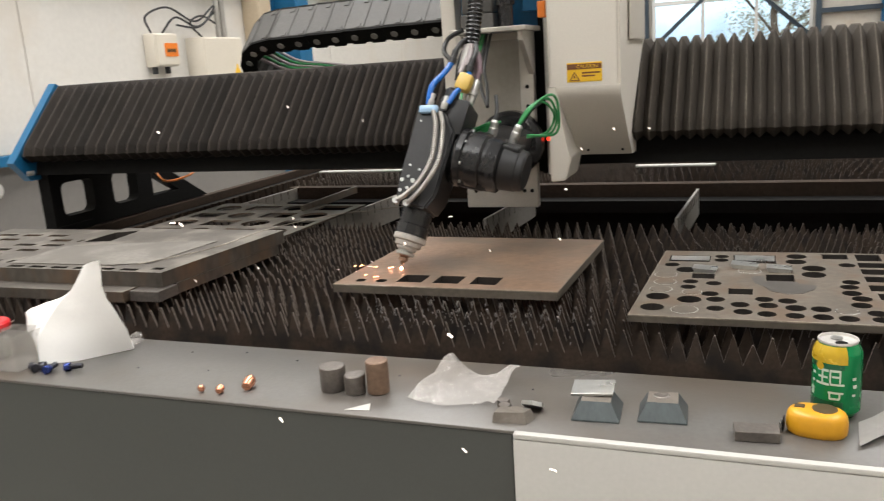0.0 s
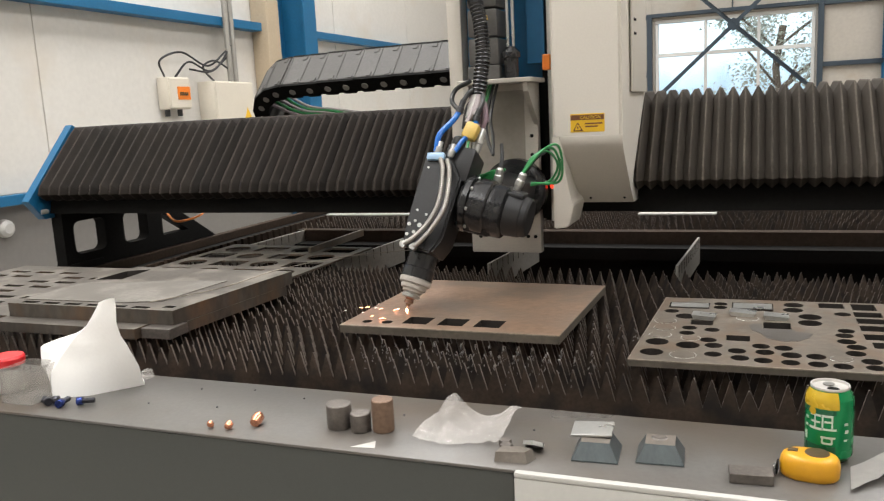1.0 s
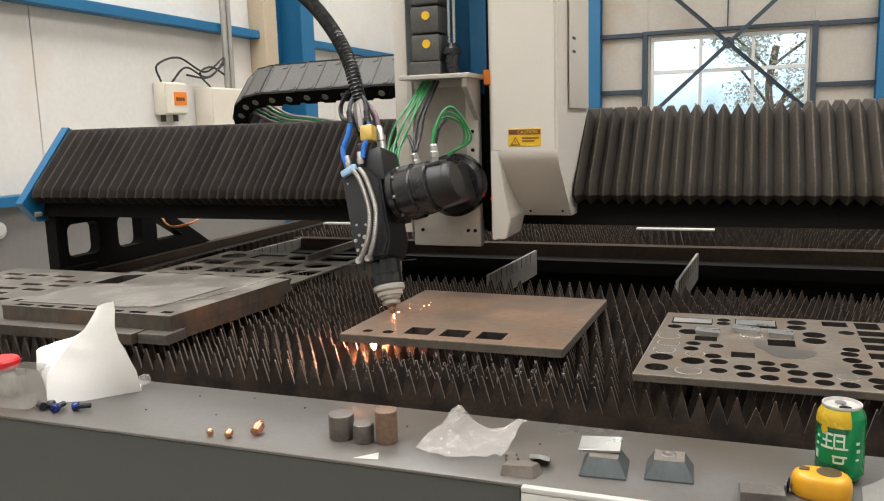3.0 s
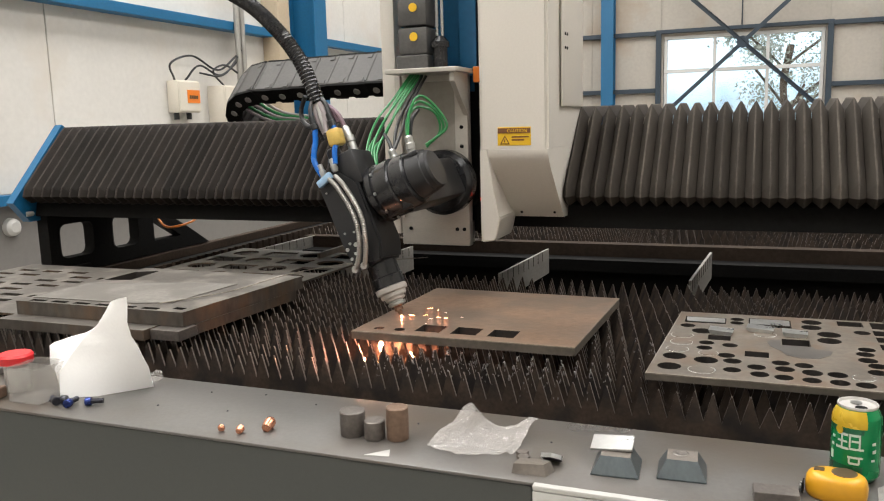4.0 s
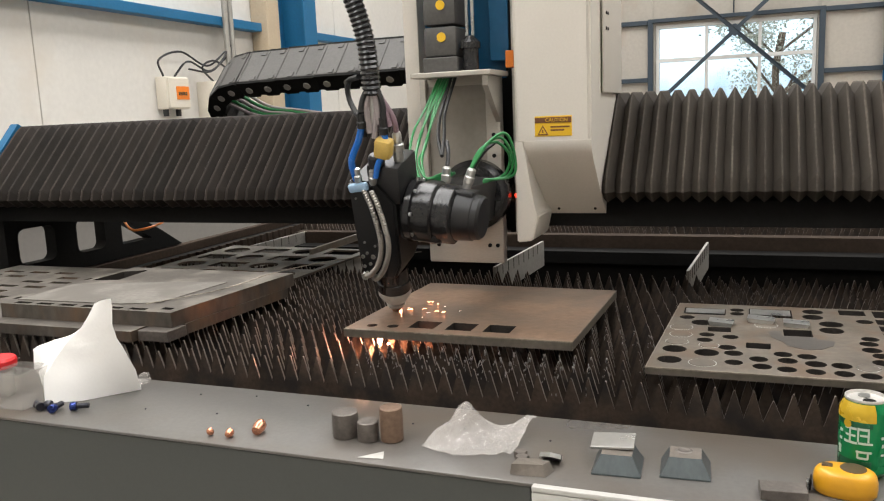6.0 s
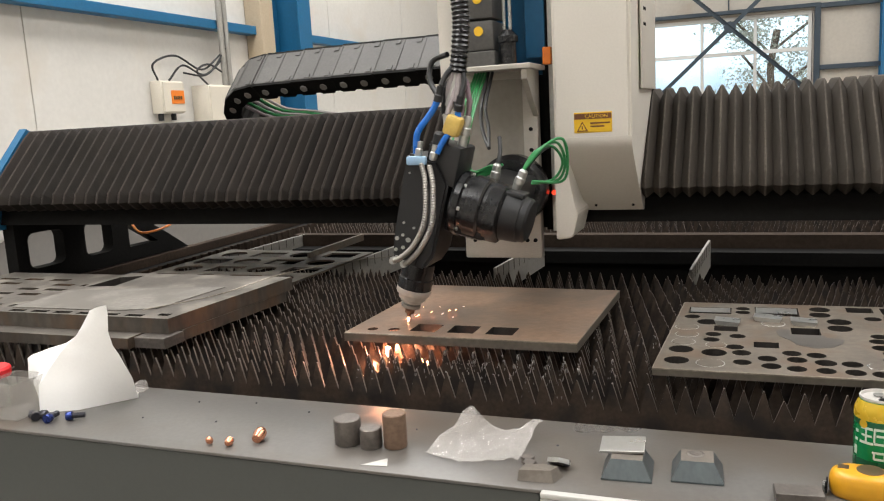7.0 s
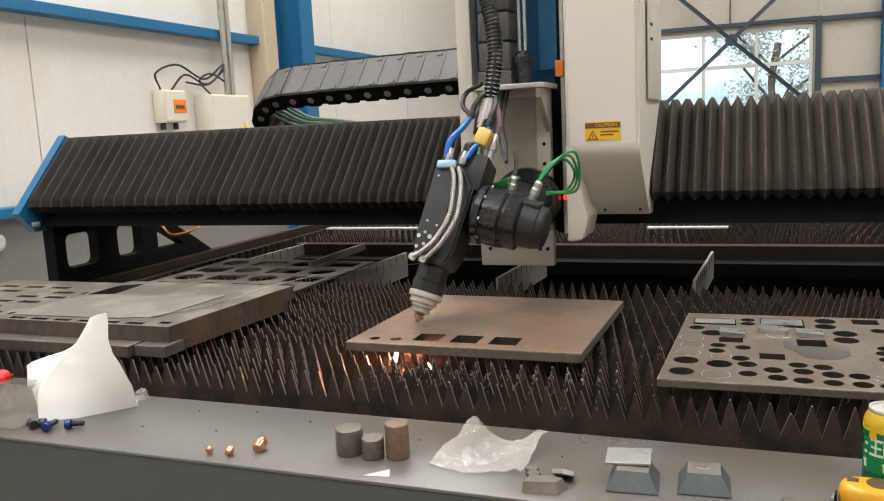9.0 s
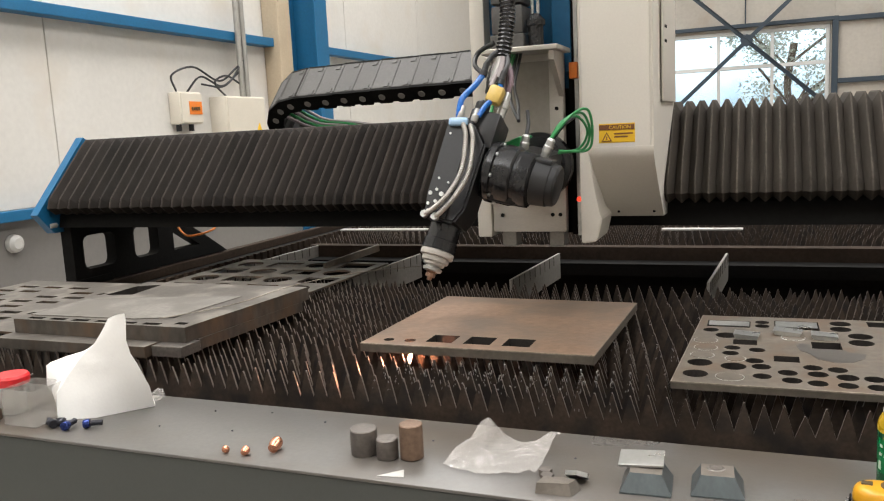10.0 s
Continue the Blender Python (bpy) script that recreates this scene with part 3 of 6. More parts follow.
def sawtooth(y_wobble, x0, x1, pitch, seed, base=0.735):
    """One upright slat with pointed teeth; worn tips differ a little."""
    rng = random.Random(seed)
    n = int((x1 - x0) / pitch)
    vs, fs = [], []
    th = 0.0022
    lean = 0.0
    for k in range(n + 1):
        x = x0 + k * pitch
        lean = 0.8 * lean + rng.gauss(0, 0.0012)
        worn = rng.random()
        h = TIP_Z - (rng.uniform(0, 0.004) if worn < 0.9 else rng.uniform(0.004, 0.018))
        zv = TIP_Z - 0.05 + rng.uniform(-0.002, 0.002)
        wob = y_wobble * math.sin(x * 2.1 + seed)
        row = [(x, wob, base), (x, wob, zv), (x + pitch * 0.5 - 0.0009, wob + lean, h), (x + pitch * 0.5 + 0.0009, wob + lean, h)]
        for s in (-th, th):
            vs += [(a, b + s, c) for a, b, c in row]
    for k in range(n):
        a, b = k * 8, (k + 1) * 8
        f0, f1, f2, f3 = a, a + 1, a + 2, a + 3
        g0, g1 = b, b + 1
        fs += [(f0, g0, g1, f1), (f1, g1, f3, f2)]
        o = 4
        fs += [(f0 + o, f1 + o, g1 + o, g0 + o), (f1 + o, f2 + o, f3 + o, g1 + o)]
        fs += [(f1, f2, f2 + o, f1 + o), (f2, f3, f3 + o, f2 + o), (f3, g1, g1 + o, f3 + o)]
    me = bpy.data.meshes.new("slat")
    me.from_pydata(vs, [], fs)
    me.materials.append(M_SLAT)
    me.materials.append(M_SLATEDGE)
    for i, p in enumerate(me.polygons):
        p.material_index = 1 if i % 7 >= 4 else 0
    return me


SLAT_Y = [0.352 + 0.056 * k for k in range(5)] + [0.62 + 0.0405 * k for k in range(16)]
FAR_Y = [2.02 + 0.085 * k for k in range(14)]


def cutting_bed():
    bed = thing("cutting_bed", pose(0, 0, 0), "brown steel cutting bed of upright pointed slats", "cutting bed")
    for k, y in enumerate(SLAT_Y + FAR_Y):
        s = new("slat", sawtooth(0.003, -1.52 + 0.0285 * ((k * 5) % 7) / 7, 1.75, 0.0285, k, 0.735 if y < 2.0 else 0.8))
        s.location = (0, y, 0.015 if y > 2.0 else 0.0)
        s.parent = bed
    for k, x in enumerate((-1.55, 1.8)):
        part("side_rail", box((x - 0.03, 0.3, 0.7), (x + 0.03, 4.2, 0.79), 0.004), M_FRAME, bed)
    # notched holder strip along the side of the bed
    bm = bmesh.new()
    for k in range(70):
        y = 1.0 + k * 0.045
        box((-1.6, y, 0.84), (-1.585, y + 0.028, 0.872), bm=bm)
    box((-1.6, 0.4, 0.7), (-1.585, 4.2, 0.84), bm=bm)
    part("notched_strip", bm, M_FRAME, bed, "brown notched slat holder")
    part("cross_beam", box((-1.5, 1.93, 0.818), (1.8, 1.985, 0.868)), M_FRAME, bed, "brown steel beam across the bed")
    part("cross_plate", box((-1.5, 1.85, 0.78), (1.8, 1.9295, 0.822)), M_BEAM, bed)
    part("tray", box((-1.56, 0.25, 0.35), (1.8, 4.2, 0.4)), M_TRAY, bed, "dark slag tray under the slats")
    # Added baffle stands in for the shade in the gap under the beam.
    part("hopper_wall", box((-1.5, 1.86, 0.4005), (1.79, 1.875, 0.779)), M_TRAY, bed, "near-black baffle added for the shade under the beam")
    # Added wall covers the bright gap past the bed's side.
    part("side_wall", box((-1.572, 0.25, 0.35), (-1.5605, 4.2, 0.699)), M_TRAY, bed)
    part("end_wall", box((-1.56, 4.2, 0.5), (1.8, 4.24, 0.84)), M_FRAME, bed)
    frame_ob = thing("machine_chassis", pose(0, 0, 0), "dark painted steel machine frame with gantry rails", "machine frame")
    for x in (-2.12, 2.2):
        part("side_beam", box((x - 0.12, 0.3, 0.02), (x + 0.12, 4.6, 0.76), 0.01), M_BEAM, frame_ob)
        part("gantry_rail", box((x - 0.02, 0.3, 0.76), (x + 0.02, 4.6, 0.8), 0.004), M_FRAME, frame_ob)
    part("front_beam", box((-2.0, 0.23, 0.02), (2.08, 0.29, 0.7), 0.004), M_BEAM, frame_ob)
    part("front_apron", box((-1.98, 0.3, 0.5), (2.06, 0.335, 0.8), 0.003), M_FRAME, frame_ob, "brown steel apron behind the ledge")


def bed_bars():
    """Loose galvanised support bars lying along the bed behind the slats."""
    for x, y0, y1 in ((-0.927, 1.25, 1.75), (-0.42, 1.3, 1.79), (0.128, 1.32, 1.82), (-1.46, 1.25, 1.95)):
        ob = thing("support_bar", pose(x, y1, 0, 0, 0, -3.4), "galvanised upright bar with notches lying along the bed", "support bar", "bed support bars")
        run = y1 - y0
        part("web", box((-0.004, -run, 0.78), (0.004, 0, 0.868), 0.001), M_ALU, ob)
        for k in range(int(run / 0.05)):
            part("notch_tab", box((0.0042, -run + 0.012 + k * 0.05, 0.835), (0.0052, -run + 0.0138 + k * 0.05, 0.8675)), M_FRAME, ob)
    s = part("white_strip", box((-0.12, 2.2, 0.8905), (0.17, 2.235, 0.898), 0.002), M_WHITE)
    tagged(s, "white painted strip lying across the slats", "strip")
    s = part("white_strip", box((-1.5, 2.2, 0.8905), (-0.98, 2.235, 0.898), 0.002), M_WHITE)
    tagged(s, "white painted strip lying across the slats", "strip")
    c = part("bed_cable", tube([(-0.3, 1.62, 0.66), (0.0, 1.58, 0.7), (0.3, 1.63, 0.68), (0.6, 1.6, 0.7)], 0.018, 8), M_GLOSS)
    tagged(shade(c), "glossy black cable lying under the bed frame", "cable")
    f = part("corner_bracket", prism([(0.95, 1.95), (1.15, 1.95), (1.15, 2.6), (1.05, 2.6)], "Z", 0.87, 0.9), M_ALU)
    tagged(f, "pale metal bracket plate on the bed frame", "bracket")


# ---- plates on the bed ----
def worn_rim(outline, z, parent):
    """Bright strip that paints the highlight along a plate's upper edge, uneven in width."""
    rng = random.Random(int(z * 1000))
    cx, cy = sum(p[0] for p in outline) / len(outline), sum(p[1] for p in outline) / len(outline)
    bm = bmesh.new()
    for (ax, ay), (bx, by) in zip(outline, outline[1:] + outline[:1]):
        rows = []
        for k in range(25):
            u = k / 24
            x, y = ax + (bx - ax) * u, ay + (by - ay) * u
            d = math.hypot(cx - x, cy - y)
            t = rng.uniform(0.0012, 0.0026) / d
            ox, oy = 0.0004 * (x - cx) / d, 0.0004 * (y - cy) / d
            rows.append([bm.verts.new(p) for p in ((x + ox, y + oy, z - 0.0022), (x + ox, y + oy, z - 0.0002), (x + (cx - x) * t, y + (cy - y) * t, z + 0.0003))])
        for p, q in zip(rows, rows[1:]):
            for k in range(2):
                bm.faces.new((p[k], q[k], q[k + 1], p[k + 1]))
    part("worn_rim", bm, M_RIM, parent, "bright highlight along the edge")


def plates():
    ob = thing("workpiece_plate", pose(0, 0, 0), "brown mill-scaled steel plate with a row of cut holes", "steel plate")
    holes = [ring(-0.474, 0.525, 0.011), ring(-0.428, 0.527, 0.012)]
    holes += [rect(x - 0.001, 0.523, x + 0.054, 0.577) for x in (-0.392, -0.313, -0.234)]
    bm = holed_sheet([(-0.522, 0.49), (-0.05, 0.49), (-0.036, 0.935), (-0.508, 0.945)], holes, TIP_Z + 0.0005, 0.893, 1, 2)
    part("plate", bm, [M_PLATE, M_PLATE_EDGE, M_HOLE_SHADE], ob)
    part("drop_out", box((-0.155, 0.525, TIP_Z + 0.001), (-0.105, 0.57, 0.8915), 0.001), M_PLATE, ob, "loose cut square still in the plate")
    worn_rim([(-0.522, 0.49), (-0.05, 0.49), (-0.036, 0.935), (-0.508, 0.945)], 0.893, ob)
    # holed plate
    ob = thing("perforated_plate", pose(0, 0, 0), "worn grey steel plate full of round and square cut-outs", "steel plate")
    rng = random.Random(4)
    holes = []
    rounds = [(0.136, 0.735, 0.015), (0.167, 0.697, 0.0204), (0.18, 0.61, 0.0141), (0.178, 0.573, 0.0141), (0.222, 0.602, 0.0141), (0.13, 0.505, 0.0209), (0.127, 0.44, 0.0204),
              (0.185, 0.493, 0.0209), (0.218, 0.532, 0.0152), (0.229, 0.499, 0.0158), (0.23, 0.446, 0.0147), (0.231, 0.812, 0.0138), (0.231, 0.781, 0.0138)]
    rounds += [(0.269, 0.473, 0.0152), (0.274, 0.433, 0.0152), (0.308, 0.509, 0.015), (0.314, 0.474, 0.0157), (0.311, 0.426, 0.015), (0.345, 0.504, 0.0152), (0.356, 0.465, 0.0166), (0.353, 0.423, 0.0147),
               (0.394, 0.464, 0.0157), (0.394, 0.422, 0.0152), (0.431, 0.419, 0.0153), (0.375, 0.823, 0.0195), (0.372, 0.779, 0.0192), (0.401, 0.729, 0.0214), (0.398, 0.682, 0.0214)]
    rounds += [(0.462, 0.76, 0.0152), (0.456, 0.635, 0.0148), (0.45, 0.603, 0.0153), (0.45, 0.564, 0.0159), (0.462, 0.532, 0.0159), (0.457, 0.494, 0.0159), (0.476, 0.452, 0.0159), (0.478, 0.42, 0.0148),
               (0.522, 0.42, 0.015), (0.566, 0.422, 0.015), (0.52, 0.46, 0.0155), (0.562, 0.462, 0.0155)]
    for x, y, r in rounds:
        holes.append(ring(x, y, r))
    bevelled = [(0.127, 0.764, 0.209, 0.815), (0.254, 0.761, 0.335, 0.829)]
    squares = [(0.249, 0.535, 0.29, 0.57), (0.314, 0.63, 0.363, 0.675), (0.423, 0.807, 0.47, 0.846), (0.18, 0.634, 0.222, 0.668), (0.484, 0.797, 0.528, 0.848), (0.49, 0.531, 0.526, 0.567)]
    squares += [(x, y, x + 0.05, y + 0.037) for x in (0.482, 0.546, 0.61) for y in (0.582, 0.641, 0.694, 0.744)] + [(0.546, 0.797, 0.592, 0.846), (0.545, 0.5, 0.6, 0.56)]
    holes += [rect(*s) for s in bevelled + squares]
    bm = holed_sheet([(0.092, 0.39), (0.72, 0.392), (0.73, 0.862), (0.113, 0.857)], holes, TIP_Z + 0.0005, 0.888, 1, 2)
    part("plate", bm, [M_HOLES, M_PLATE_EDGE, M_HOLE_SHADE], ob)
    worn_rim([(0.092, 0.39), (0.72, 0.392), (0.73, 0.862), (0.113, 0.857)], 0.888, ob)
    for x0, y0, x1, y1 in bevelled:
        d = (y1 - y0) * 0.5
        part("chamfer", prism([(y1 - 0.0005, 0.8876), (y1 - 0.0005, 0.8835), (y1 - d, 0.8835), (y1 - d, 0.8848)], "X", x0 + 0.002, x1 - 0.002), M_BRIGHT, ob, "bright bevelled cut face")
    for x, y, r in ((0.181, 0.433, 0.0215), (0.131, 0.655, 0.0205), (0.134, 0.603, 0.0198), (0.131, 0.552, 0.0195), (0.187, 0.54, 0.0165), (0.432, 0.458, 0.0164), (0.285, 0.70, 0.02)):
        bm = lathe([(r, TIP_Z + 0.002), (r, 0.8882), (r - 0.0006, 0.8888)], 26, m=Matrix.Translation((x, y, 0)))
        shade(part("drop_out", bm, [M_HOLES], ob, "loose cut disc"))
        groove = lathe([(r + 0.0001, 0.8881), (r + 0.0009, 0.88835), (r + 0.0016, 0.8881)], 26, m=Matrix.Translation((x, y, 0)), caps=False)
        shade(part("cut_rim", groove, M_BRIGHT, ob, "bright thin rim of a finished cut"))
    # thin darker patch with its own outline on the plate
    cut = [(0.288, 0.645), (0.293, 0.612), (0.31, 0.59), (0.318, 0.562), (0.345, 0.545), (0.372, 0.552), (0.392, 0.578), (0.398, 0.606), (0.37, 0.614), (0.366, 0.628), (0.311, 0.628), (0.311, 0.66), (0.295, 0.66)]
    part("oil_stain", prism(cut, "Z", 0.88805, 0.8884), M_DARK_PATCH, ob, "dull darker patch")
    for x, y, w in ((0.203, 0.686, 0.05), (0.276, 0.722, 0.055), (0.338, 0.703, 0.05)):
        m = pose(x, y, 0.889, 2, 3, rng.uniform(-8, 8))
        cup = thing("chamfered_offcut", m, "small bright chamfered steel cut-off lying on the plate", "steel offcut", "offcuts on the plate")
        part("block", prism([(-w / 2 + 0.006, 0), (w / 2 - 0.006, 0), (w / 2 - 0.002, 0.008), (-w / 2 + 0.002, 0.008)], "Y", -0.015, 0.015), M_BRIGHT, cup)
    # plate stack
    low = part("lower_plate", holed_sheet([(-1.37, 0.35), (-0.948, 0.353), (-0.948, 0.432), (-0.872, 0.432), (-0.845, 0.80), (-1.37, 0.80)], [], TIP_Z + 0.0005, 0.8985), [M_STACK, M_RUST])
    tagged(low, "thick rusty-edged steel plate at the bottom of a stack", "steel plate", "stacked plates")
    tagged(part("packing_block", box((-0.942, 0.366, TIP_Z + 0.0005), (-0.866, 0.428, 0.8985), 0.0015), M_CYL), "grey steel block packed under the plate stack", "steel block")
    up = part("upper_plate", holed_sheet([(-1.36, 0.397), (-0.878, 0.397), (-0.842, 0.828), (-1.36, 0.835)],
                                         [[(-1.345, 0.66), (-1.27, 0.675), (-1.285, 0.805), (-1.345, 0.775)]] + [rect(-1.33 + 0.066 * k, 0.406, -1.285 + 0.066 * k, 0.422) for k in range(6)] + [rect(-0.925, 0.42, -0.897, 0.437)], 0.899, 0.9315, 1, 2), [M_STACK, M_RUST, M_HOLE_SHADE])
    tagged(up, "thick dusty grey steel plate with slots and a rusted edge", "steel plate", "stacked plates")
    t = part("sheet_offcut", prism([(-1.345, 0.432), (-1.05, 0.44), (-0.965, 0.47), (-0.945, 0.69), (-1.2, 0.645), (-1.345, 0.6)], "Z", 0.932, 0.9336), M_SHEET)
    tagged(t, "thin pale sheet lying on the stacked plates", "sheet metal")
    wire = part("steel_wire", tube([(-0.98, 0.44, 0.936), (-0.9, 0.6, 0.936), (-0.86, 0.8, 0.942), (-0.8, 1.05, 0.93), (-0.7, 1.35, 0.9)], 0.0013, 6), M_RIM)
    tagged(shade(wire), "thin bright wire trailing over the plate stack", "wire")
    # skeleton sheets behind the stack
    def skeleton(name, outline, z, cells, label):
        m = part(name, holed_sheet(outline, cells, z, z + 0.006), [M_STACK, M_RUST])
        tagged(m, label, "steel plate", "skeleton sheets")
    cells = []
    for i in range(4):
        for j in range(4):
            x, y = -1.48 + i * 0.136, 0.98 + j * 0.125
            cells.append(ring(x + 0.06, y + 0.05, 0.045, 20) if (i + j) % 2 else rect(x + 0.01, y + 0.01, x + 0.12, y + 0.09))
    skeleton("skeleton_sheet", [(-1.5, 0.95), (-0.94, 0.93), (-0.92, 1.47), (-1.5, 1.5)], TIP_Z + 0.001, cells, "grey skeleton sheet with round and square openings")
    cells = [rect(-2.0 + 0.105 * i + 0.03 * (j % 2), 0.49 + 0.062 * j, -1.93 + 0.105 * i + 0.03 * (j % 2), 0.515 + 0.062 * j) for i in range(5) for j in range(8) if (i * 3 + j) % 4]
    skeleton("skeleton_sheet", [(-2.02, 0.45), (-1.38, 0.45), (-1.38, 1.03), (-2.02, 1.03)], TIP_Z + 0.002, cells, "grey skeleton sheet of small rectangular openings")
    s = part("bright_angle_bar", prism([(-1.1, 0.876), (-1.09, 0.876), (-1.09, 0.9), (-1.1, 0.9)], "Y", 1.35, 1.75), M_HOLES)
    tagged(s, "pale metal bar standing on edge behind the skeleton sheet", "bar")


# ---- gantry: times and offsets of what moves ----
# seconds, carriage along the beam, gantry along the bed, slide height, head swing about y, head swing about x
MOVES = [
    (0.0, 0.198, 0.118, -0.048, 13.9, -24.3), (1.0, 0.198, 0.118, -0.048, 13.9, -24.3), (1.5, 0.160, 0.148, -0.045, 6.7, -28.5),
    (2.0, 0.113, 0.156, -0.028, -2.0, -27.8), (2.75, 0.048, 0.130, -0.008, -12.5, -19.0), (3.5, -0.002, 0.082, 0.006, -19.2, -10.1),
    (4.0, -0.012, 0.039, 0.006, -24.0, -5.6), (4.5, 0.0, 0.0, 0.009, -21.7, -0.4), (5.0, 0.032, -0.038, 0.006, -16.0, 10.9),
    (5.75, 0.1, -0.058, -0.025, -0.5, 20.0), (6.5, 0.169, -0.048, -0.045, 15.3, 20.7), (7.0, 0.205, -0.009, -0.029, 15.4, 0.6),
    (7.5, 0.221, 0.038, -0.036, 17.1, -8.5), (8.0, 0.220, 0.081, -0.049, 17.7, -18.9), (8.5, 0.202, 0.123, -0.052, 15.7, -24.2),
    (9.0, 0.198, 0.118, -0.046, 14.2, -22.4), (9.5, 0.198, 0.118, -0.001, 14.2, -22.4), (10.0, 0.198, 0.118, 0.048, 14.2, -22.4),
]
X_END, X_LEFT, X_RIGHT, X_FAR = -2.14, -0.36, -0.21, 1.49
PIVOT = Vector((-0.494, 1.0, 1.158))       # centre of the swivel disc
ARM, SIDE = -0.38, -0.075                  # the head hangs this far before and beside the disc
GANTRY = {}


def fold_mesh(width, lift, cloth, edge, top, lip):
    """One pleat of the bellows: a ridge that runs over the top, down the slope and under the lip."""
    line = [((1.45, top), (0, 1)), ((1.265, top), (-0.45, 0.9)), ((1.25, top - 0.012), (-0.75, 0.66)), ((1.074, lip + 0.012), (-0.75, 0.66)),
            ((1.068, lip), (-0.9, 0.0)), ((1.085, lip - 0.012), (-0.4, -0.4)), ((1.12, lip - 0.012), (0, -0.4))]
    bm = bmesh.new()
    rows = []
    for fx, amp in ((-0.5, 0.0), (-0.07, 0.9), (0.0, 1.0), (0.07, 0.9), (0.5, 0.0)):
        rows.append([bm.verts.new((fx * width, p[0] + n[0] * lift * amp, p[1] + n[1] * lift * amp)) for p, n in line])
    # index 1 beside the ridge carries the painted highlight
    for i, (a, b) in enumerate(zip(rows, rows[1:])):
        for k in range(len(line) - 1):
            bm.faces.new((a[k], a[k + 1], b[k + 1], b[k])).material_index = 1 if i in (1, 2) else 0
    me = bpy.data.meshes.new("pleat")
    bm.to_mesh(me)
    bm.free()
    me.materials.append(cloth)
    me.materials.append(edge)
    return me


def gantry():
    g = thing("gantry", pose(0, 0, 0), "black gantry beam under dusty pleated bellows with blue end plates", "gantry")
    GANTRY["beam"] = g
    part("beam", prism([(1.1, 1.03), (1.46, 1.03), (1.46, 1.3), (1.29, 1.3), (1.115, 1.09)], "X", X_END + 0.004, X_FAR - 0.004), M_BEAM, g, "black steel beam")
    outline = [(1.475, 1.025), (1.475, 1.285), (1.3, 1.325), (1.258, 1.35), (1.012, 1.084), (1.075, 1.012)]
    shade(part("end_plate", prism(outline, "X", X_END - 0.03, X_END + 0.004), M_BLUE, g, "blue painted end plate"))
    part("end_plate", prism(outline, "X", X_FAR - 0.002, X_FAR + 0.018), M_BLUE, g, "blue painted end plate")
    part("bumper", lathe([(0.01, 0.0), (0.01, 0.03), (0.007, 0.034)], 14, "Y", m=Matrix.Translation((X_END + 0.0, 1.06, 1.04))), M_WHITE, g)
    # foot with openings at each end of the beam
    for x in (-2.13, 2.13):
        bm = holed_sheet([(1.12, 0.805), (2.02, 0.805), (1.9, 0.88), (1.64, 1.03), (1.12, 1.03)],
                         [rounded(1.17, 0.862, 1.33, 0.988, 0.028), rounded(1.43, 0.862, 1.57, 0.988, 0.028), [(1.66, 0.86), (1.83, 0.86), (1.66, 0.96)]], -0.025, 0.025, 0)
        ob = part("foot_plate", bm, M_BEAM, g, "black end foot with openings")
        ob.matrix_basis = Matrix(((0, 0, 1, x), (1, 0, 0, 0), (0, 1, 0, 0), (0, 0, 0, 1)))
        part("foot_block", box((x - 0.03, 1.12, 0.801), (x + 0.03, 1.3, 0.83), 0.004), M_BEAM, g)
    shade(part("foot_hose", tube([(-1.95, 1.5, 0.99), (-1.85, 1.45, 0.95), (-1.8, 1.55, 0.97), (-1.95, 1.62, 0.99)], 0.0045, 8), M_ORANGE, g, "thin orange air hose"))
    pleats = {"left": [], "right": []}
    me = fold_mesh(0.053, 0.033, M_BELLOW, M_RIDGE_LIT, 1.311, 1.104)
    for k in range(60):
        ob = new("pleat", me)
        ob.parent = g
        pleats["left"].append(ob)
    # right-hand pleats take the paler, lit copy
    me = fold_mesh(0.0375, 0.036, M_BELLOW_LIT, M_RIDGE_LIT_R, 1.321, 1.118)
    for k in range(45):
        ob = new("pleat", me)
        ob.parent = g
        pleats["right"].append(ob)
    GANTRY["pleats"] = pleats


